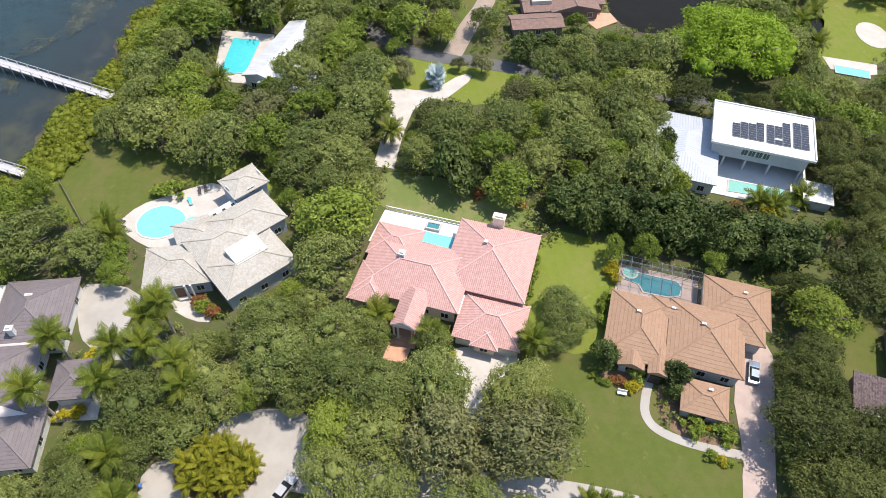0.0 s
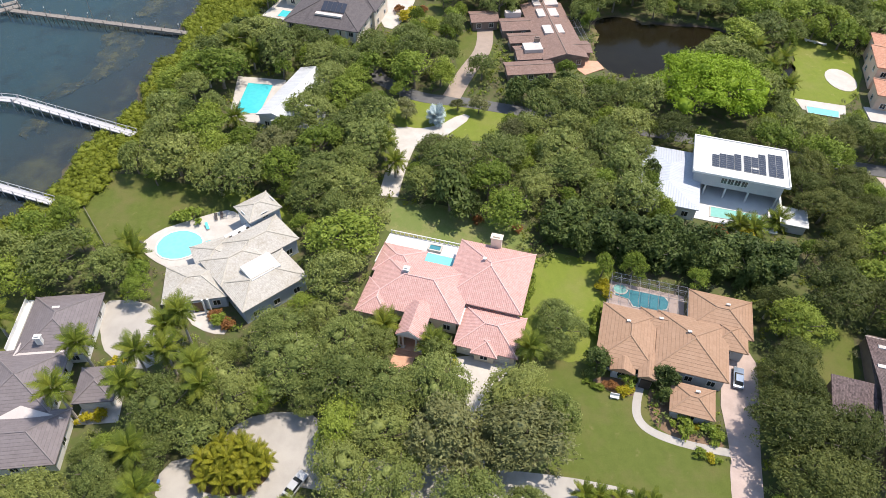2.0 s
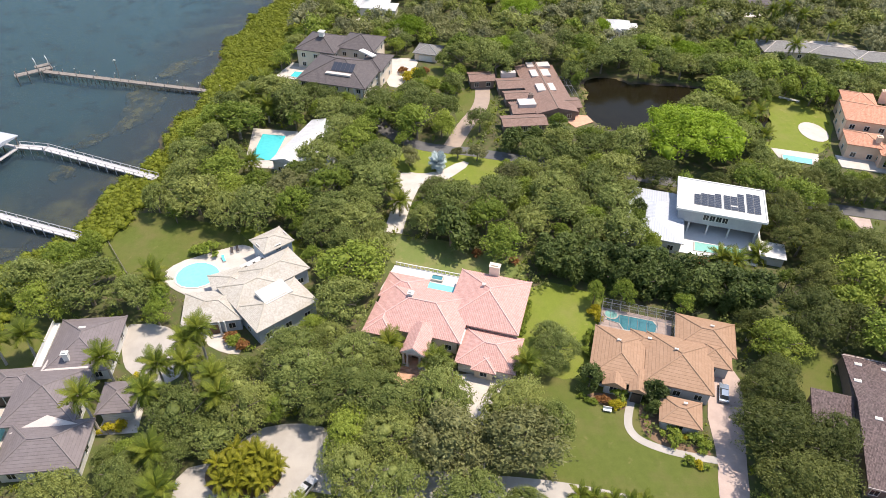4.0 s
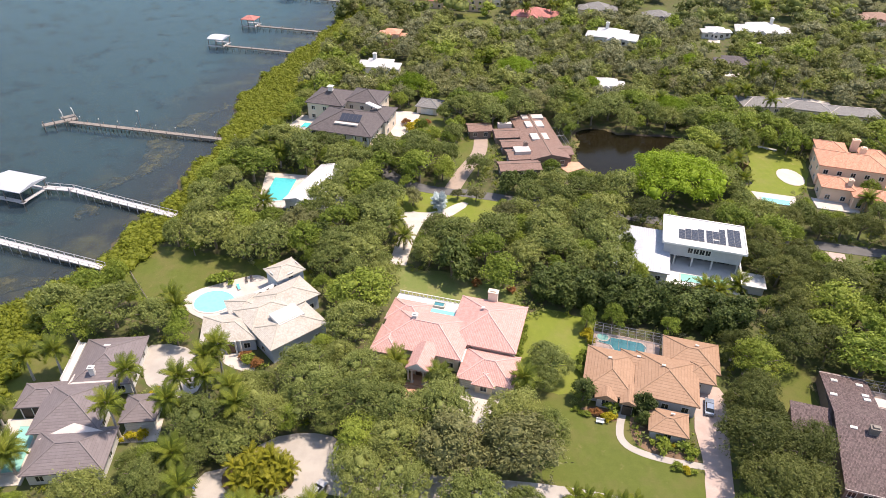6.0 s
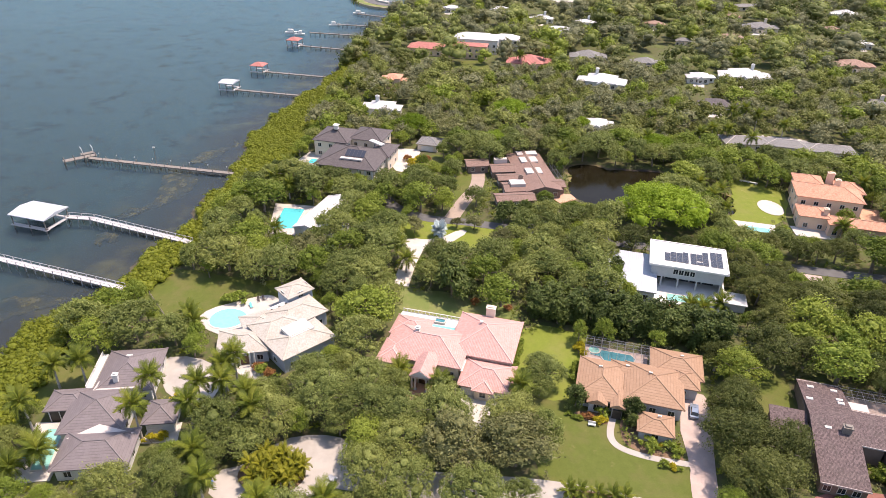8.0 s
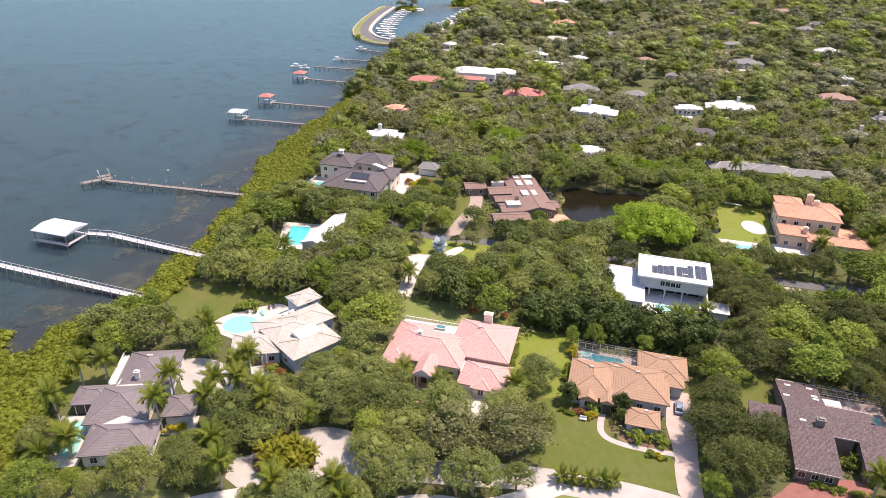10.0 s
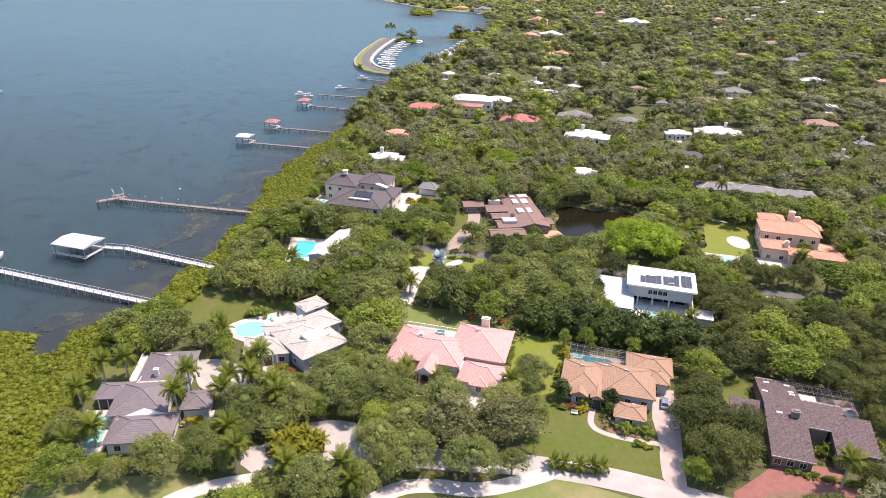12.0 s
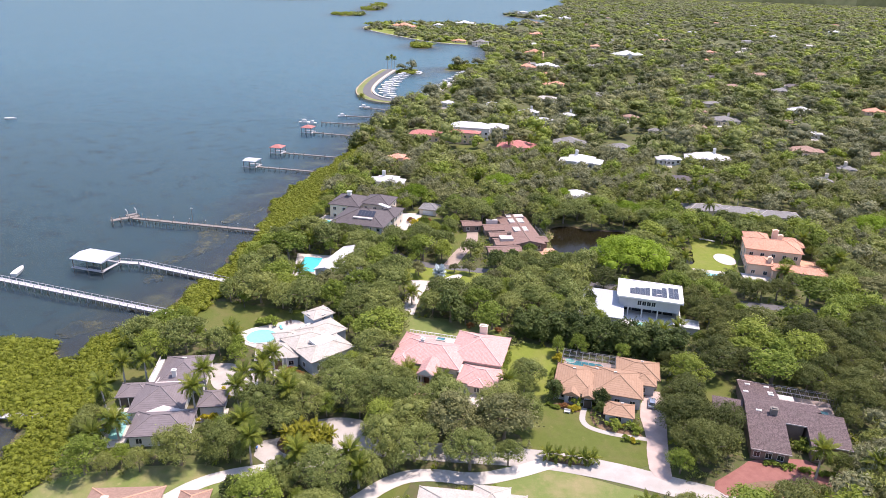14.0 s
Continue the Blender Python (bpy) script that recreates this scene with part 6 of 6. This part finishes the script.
for i in range(22):
    a, q = i * 2.4, 5.1 * math.sqrt(i / 22)
    palm(-33.8 + q * 1.12 * math.cos(a), -48.2 + q * .8 * math.sin(a), 2.6 + .6 * math.sin(i * 1.9), .88, GOLDEN, 15, "low yellowish palm clump on the kerbed island", "dwarf_palm")
for px, py in ((40, -66), (42.5, -64), (44.5, -66.5), (23, -50), (25, -49.6), (28.5, -50.4), (31, -50.8), (33, -50.6), (62, -11), (65, -13.5), (68, -16), (63.5, -15), (66.5, -10)):
    palm(px, py, 1.8 if py < -20 else 3.0, .9, CYCAD, 14, "dense clump of feathery garden palms", "dwarf_palm")
slab("garden_island", ellipse(-34.5, -48.2, 6.6, 4.6, 24), 0.22, "mulch", "raised kerbed planting island", "garden bed", False)

# single trees and shrubs
plant("bright", 66, 62, 1.05)
LIME = ((-22.0, 138.6, 0.5), (20.9, 160.0, 0.58), (-18.3, 185.8, 0.36), (12.6, 122.8, 0.42), (78.9, 122.7, 0.5), (51.2, 148.2, 0.3), (100.3, 180.0, 0.34), (184.5, 112.4, 0.6))
for x_, y_, s_ in LIME:
    plant("bright", x_, y_, s_, s_ ** .5 * .92)
for x_, y_, k_, s_ in ((5.1, 71.3, "oak", 0.8), (-8.6, 71.3, "grey", 0.6), (-15.7, 72.4, "broad", 0.65), (-11.3, 94.8, "broad", 0.7), (-3.7, 93.6, "broad", 0.55), (-17.1, 60.5, "broad", 0.6), (-23.0, 79.3, "oak", 0.6), (-17.5, 108.3, "yellow", 1.6), (-14.4, 110.7, "red", 1.3)):
    plant(k_, x_, y_, s_)
for i in range(14):
    plant("bush", 74.5 + i * 1.15 + .3 * math.sin(i * 2.3), -48.0 - .28 * i + .3 * math.sin(i * 1.7), .6 + .12 * math.sin(i * 3.1))
plant("bush", 85.4, -41.5, 1.3)
for x_, y_, s_ in ((.5, -43.5, 1.3), (13, -43, 1.4), (6.5, -45.5, .95), (-14.5, 51, .62), (4.5, 54.8, .55), (-1, 55.5, .42), (-6, 33, .8), (14, 41, .9)):
    plant("grey", x_, y_, s_)
for i in range(17):
    t = i / 16
    plant("hedge", 21 + 44 * t, 7.6 - 10.5 * t + .8 * math.sin(i * 2.1), 1.05 + .15 * math.sin(i * 1.7), .95 + .12 * math.sin(i * 3.3))
    plant("hedge", 22.5 + 44 * t, 11.0 - 10.0 * t, 1.2, 1.05 + .1 * math.sin(i * 2.9))
for x_, y_, s_ in ((21.5, -18.5, .8), (20, -14.5, .55), (19.5, -22.5, .5)):
    plant("fine_oak", x_, y_, s_)
FRONT = ((12, -35.5, 1.2), (-1.2, -34.5, 1.1), (-11, -35.5, 1.1), (-9.5, -43, 1.05), (18.5, -38.5, .7), (-18, -33, 1.1), (-19, -26, 1.0), (-15.5, -51, 1.05), (-60.5, -57.5, .95))
for x_, y_, s_ in ((59.5, -30, 1.0), (58.5, -38, 1.1), (60, -47, 1.15), (66, -40, 1.1)):
    plant("deep_oak", x_, y_, s_, 1.05)
for x_, y_, s_ in FRONT:
    plant("fine_oak", x_, y_, s_, 1.05)
for x_, y_, s_ in ((-42, -43, 1.05), (-51, -54, .9), (-36, -63, .75)):
    plant("fine_oak", x_, y_, s_, .72)
for x_, y_, s_ in ((27.3, -25.2, .85), (39.2, -28.2, .75), (38.6, -31, .5)):
    plant("dark", x_, y_, s_)
for x_, y_, k_, s_ in ((31.5, -30, "yellow", .7), (32.5, -29.6, "yellow", .8), (30, -28.8, "red", .8), (28.6, -28.6, "red", .6), (32.6, -27.6, "bush", 1.2), (26.6, -28.8, "bush", .5),
                       (27.6, -29.2, "bush", .5), (25.5, -28, "bush", .5), (41, -36.6, "bush", 1.3), (43.4, -36.8, "yellow", .7), (45.2, -37.2, "bush", 1.1), (46.6, -38.4, "bush", .9),
                       (43, -41.2, "bush", .7), (44.6, -41.8, "yellow", .6), (45.8, -42.4, "bush", .5), (30.4, -7, "yellow", 1.1), (30.8, -5, "yellow", 1.1), (29.2, -12, "bush", .9), (28.6, -14.5, "bush", .9),
                       (28, -17, "bush", .9), (-60.5, -29.6, "yellow", 1.1), (-59.5, -31.6, "yellow", .9), (-61.8, -32.2, "yellow", .9), (-59.3, -40, "yellow", .9), (-61, -41.5, "yellow", 1.0),
                       (-46, -17.6, "red", 1.1), (-44.4, -18.8, "bush", 1.1), (-42.6, -19.8, "red", 1.1), (-58.5, 9.2, "bush", 1.5), (-61, 8.6, "bush", 1.3), (-11, -22.4, "bush", 1.2),
                       (-1.4, -22, "bush", 1.2), (1.2, -25.6, "yellow", .6), (-3.6, -23.6, "yellow", .8), (64, 10.5, "yellow", 1.4), (58, 12, "red", 1.6), (84, 22, "yellow", 1.7), (13.6, 10.4, "red", 1.0), (5, 12.8, "red", 1.0),
                       (72, -58, "red", .8), (76, -57, "bush", .9), (80, -58, "yellow", .9), (69, -58, "bush", .8), (-14, -14, "bush", .8), (135, 57, "yellow", 1.5), (-22, 110, "red", 1.4), (-20, 105, "yellow", 1.6), (-13, 100, "yellow", 1.2)):
    plant(k_, x_, y_, s_)
for i in range(9):
    t = i / 8
    plant("bush", 16.6 - 2.8 * t, -3.5 - 11 * t, .62)

# ---------------------------------------------------------------- the woods: scattered trees
BELT_Y = [-80, -40, -6, 4, 15, 35, 70, 90, 126, 180, 230, 300, 430]
BELT_X = [-90, -91, -97, -92, -85, -82, -81, -70, -67, -68, -64, -64, -52]      # where the mangroves end inland

keep_open(rect(53.2, -25.8, 3, 6), 1.0)
keep_open(rect(-23.2, -50.4, 5, 5), 1.0)
BOX_LO, BOX_HI = np.array([p.min(0) for p, _ in OPEN]), np.array([p.max(0) for p, _ in OPEN])
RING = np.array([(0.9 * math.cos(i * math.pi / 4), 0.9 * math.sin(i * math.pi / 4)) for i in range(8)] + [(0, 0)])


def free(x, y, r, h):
    """Whether a crown stays off the open plots and hides none of them from the camera."""
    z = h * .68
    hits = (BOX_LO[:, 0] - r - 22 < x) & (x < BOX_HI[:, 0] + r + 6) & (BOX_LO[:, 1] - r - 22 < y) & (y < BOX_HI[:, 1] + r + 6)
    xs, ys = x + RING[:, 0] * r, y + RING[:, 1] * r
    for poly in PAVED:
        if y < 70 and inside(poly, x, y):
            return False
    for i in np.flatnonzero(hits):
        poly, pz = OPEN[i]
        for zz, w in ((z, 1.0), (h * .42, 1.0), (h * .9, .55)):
            # slant of the view from the camera, taken at about (1, -118, 100)
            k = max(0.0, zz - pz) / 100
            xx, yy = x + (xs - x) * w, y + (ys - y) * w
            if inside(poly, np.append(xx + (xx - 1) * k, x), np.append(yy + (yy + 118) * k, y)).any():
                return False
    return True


g = random.Random(11)
cells = {}


def roomy(x, y, r, pack, put=True):
    ci, cj = int(x // 8), int(y // 8)
    for i in range(ci - 2, ci + 3):
        for j in range(cj - 2, cj + 3):
            for a, b, c in cells.get((i, j), ()):
                if (a - x) ** 2 + (b - y) ** 2 < ((r + c) * pack) ** 2:
                    return False
    if put:
        cells.setdefault((ci, cj), []).append((x, y, r))
    return True


cells.setdefault((8, 7), []).append((66, 62, 15))
for lx, ly, ls in LIME:
    cells.setdefault((int(lx // 8), int(ly // 8)), []).append((lx, ly, 13 * ls))
for i in range(17):
    for hx, hy in ((21 + 44 * i / 16, 7.6 - 10.5 * i / 16), (23 + 44 * i / 16, 11.6 - 10 * i / 16)):
        cells.setdefault((int(hx // 8), int(hy // 8)), []).append((hx, hy, 6))
for fx, fy, fs in FRONT + ((.5, -43.5, 1.15), (13, -43, 1.15)):
    cells.setdefault((int(fx // 8), int(fy // 8)), []).append((fx, fy, 6 * fs))
LIMIT = {"oak": 270, "broad": 230, "grey": 45, "dark": 90}
done_ = {k: 0 for k in LIMIT}
for stage, (tries, lo, hi, pack) in enumerate(((5200, 5.0, 7.6, .62), (5200, 3.6, 5.2, .62), (5200, 2.4, 3.4, .62))):
    for _ in range(tries):
        x, y = g.uniform(-100, 150), g.uniform(-78, 128)
        if abs(x) > 62 + (y + 90) * .72:
            continue
        r = g.uniform(lo, hi)
        if land_reach(np.array(x), np.array(y)) < .5 or x < np.interp(y, BELT_Y, BELT_X) + .95 * r:
            continue
        u = noise.noise(Vector((x * .035, y * .035, 3.0))) + g.uniform(-.35, .35)
        key = "oak" if u < .12 else "broad" if u < .5 else "dark" if stage else "grey"
        if stage == 2:
            key = "broad" if u < .3 else "dark"
        if y < -24 and g.random() < .75:
            key = "oak"
        if done_[key] >= LIMIT[key]:
            continue
        base_r, base_h = KIND[key][3], KIND[key][4]
        size = r / base_r
        hgt = base_h * size ** .6
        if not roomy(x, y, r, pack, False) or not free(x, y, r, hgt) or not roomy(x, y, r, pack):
            continue
        plant("deep_oak" if key == "oak" and x > 50 and y < 45 else "fine_" + key if y < -14 and key in ("oak", "broad") else key, x, y, size, tall=hgt / base_h)
        done_[key] += 1


# woods farther off and the mangrove belt: one mesh each
def woods(name, label, spots, variants, leafkey):
    qs, cvs, cfs, no = [], [], [], 0
    for i, (x, y, s, sz) in enumerate(spots):
        q, cv, cf = variants[i % len(variants)]
        a = i * 2.399
        m = np.array([[math.cos(a) * s, -math.sin(a) * s, 0], [math.sin(a) * s, math.cos(a) * s, 0], [0, 0, sz]]).T
        o = np.array([x, y, 0])
        qs.append(q @ m + o)
        cvs.append(cv @ m + o)
        cfs.append(cf + no)
        no += len(cv)
    me = crown_mesh(name, (np.concatenate(qs), np.concatenate(cvs), np.concatenate(cfs)), name in ("distant_woods", "horizon_woods"))
    me.materials.append(LEAF[leafkey])
    ob = new(name, me)
    return tagged(ob, label, "woods", kind="stuff")


near_v = [crown(300 + i, 5.5, 9.5, 2.0, 14, 84, .48, core=.7, spread=1.2) for i in range(5)]
mid_v = [crown(320 + i, 6.5, 11.5, 1.0, 8, 84, .60, core=.84, spread=1.45) for i in range(5)]
far_v = [crown(340 + i, 9.0, 9.5, 0.0, 3, 4, 1.8, core=.97, spread=1.6) for i in range(5)]
mang_v = [crown(360 + i, 3.2, 2.4, 0.0, 6, 44, .32, core=.86, low=0.0, flat=.5, spread=1.4) for i in range(5)]
TONES = ("wood", "broad", "oak", "deep_oak", "grey", "lime")
belts = {(k, t): [] for k in ("near", "mid", "far") for t in TONES}
gg = np.random.default_rng(5)


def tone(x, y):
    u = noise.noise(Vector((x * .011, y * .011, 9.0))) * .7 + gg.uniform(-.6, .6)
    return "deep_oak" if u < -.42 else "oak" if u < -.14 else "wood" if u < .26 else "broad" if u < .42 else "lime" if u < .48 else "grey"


for _ in range(18000):
    y = gg.uniform(-75, 240)
    x = gg.uniform(-80, max(135, 170 + (y - 60) * .95))
    if y < 128 and x < 150 and abs(x) <= 62 + (y + 90) * .72:
        continue
    r = gg.choice((gg.uniform(2.8, 4.6), gg.uniform(4.6, 8.2)))
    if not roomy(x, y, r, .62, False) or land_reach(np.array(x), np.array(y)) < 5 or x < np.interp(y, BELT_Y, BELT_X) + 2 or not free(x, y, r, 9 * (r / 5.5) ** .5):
        continue
    roomy(x, y, r, .62)
    belts["near", tone(x, y)].append((x, y, r / 5.5, (r / 5.5) ** .5 * gg.uniform(.9, 1.15)))
for _ in range(22000):
    y = 240 + 610 * gg.uniform() ** 1.1
    x = gg.uniform(-110, 150 + (y - 100) * .9)
    r = gg.choice((gg.uniform(5.0, 7.5), gg.uniform(8, 13)))
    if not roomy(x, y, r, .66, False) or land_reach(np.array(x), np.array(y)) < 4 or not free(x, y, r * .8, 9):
        continue
    roomy(x, y, r, .66)
    if noise.noise(Vector((x * .02, y * .02, 4.0))) > .34:
        continue
    belts["mid", tone(x, y)].append((x, y, r / 6.5, (r / 6.5) ** .5 * gg.uniform(.8, 1.2)))
for _ in range(20000):
    y = 850 + 4400 * gg.uniform() ** 1.3
    x = gg.uniform(-300, 200 + y * .95)
    r = gg.uniform(7, 17) * (1 + (y - 850) / 2200)
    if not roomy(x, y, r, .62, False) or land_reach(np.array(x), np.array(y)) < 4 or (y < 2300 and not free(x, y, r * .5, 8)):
        continue
    roomy(x, y, r, .62)
    if noise.noise(Vector((x * .009, y * .006, 4.0))) > .42:
        continue
    belts["far", tone(x, y)].append((x, y, r / 9, gg.uniform(.8, 1.3)))
for ix, iy, a, b, t in ISLETS:
    for _ in range(150):
        x, y = ix + gg.uniform(-a, a), iy + gg.uniform(-b, b)
        if oval(x, y, (ix, iy, a, b, t)) > 2:
            belts["far", "lime"].append((x, y, .5, .6 if iy > 640 else .35))
TEXT = {"near": "dense mixed woods between the gardens", "mid": "distant tree canopy over the neighbourhood", "far": "tree canopy spreading towards the horizon"}
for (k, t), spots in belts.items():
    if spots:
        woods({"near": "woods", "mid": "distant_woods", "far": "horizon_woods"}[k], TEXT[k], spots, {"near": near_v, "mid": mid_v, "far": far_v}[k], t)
mang = []
for _ in range(34000):
    y = gg.uniform(-80, 430)
    x = np.interp(y, SHORE_Y, SHORE_X) + gg.uniform(-1, 62 if y < 5 else 30)
    r = gg.uniform(1.5, 3.0)
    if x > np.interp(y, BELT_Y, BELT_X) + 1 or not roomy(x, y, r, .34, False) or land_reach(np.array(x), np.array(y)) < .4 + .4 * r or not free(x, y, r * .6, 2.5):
        continue
    roomy(x, y, r, .34)
    mang.append((x, y, r / 2.6, gg.uniform(.75, 1.1)))
low_v = [crown(380 + i, 2.6, 2.6, 0.0, 4, 26, .4, low=0.0, flat=.8, spread=1.3) for i in range(5)]
under = {t: [] for t in ("broad", "oak", "mangrove", "wood")}
for _ in range(16000):
    x, y = gg.uniform(-95, 125), gg.uniform(-78, 110)
    r = gg.uniform(.9, 2.2)
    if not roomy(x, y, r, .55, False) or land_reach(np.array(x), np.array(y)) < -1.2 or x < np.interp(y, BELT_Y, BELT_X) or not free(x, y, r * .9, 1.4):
        continue
    roomy(x, y, r, .55)
    under[("broad", "oak", "oak", "wood", "mangrove")[int(gg.integers(5))]].append((x, y, r / 2.8, gg.uniform(.45, .9)))
for t, spots in under.items():
    woods("undergrowth", "low shrubs and undergrowth between the trees", spots, low_v, t)
woods("mangroves", "low yellow-green mangrove thicket along the shore", mang, mang_v, "mangrove")
print("trees", done_, {k: len(v) for k, v in belts.items()}, len(mang))
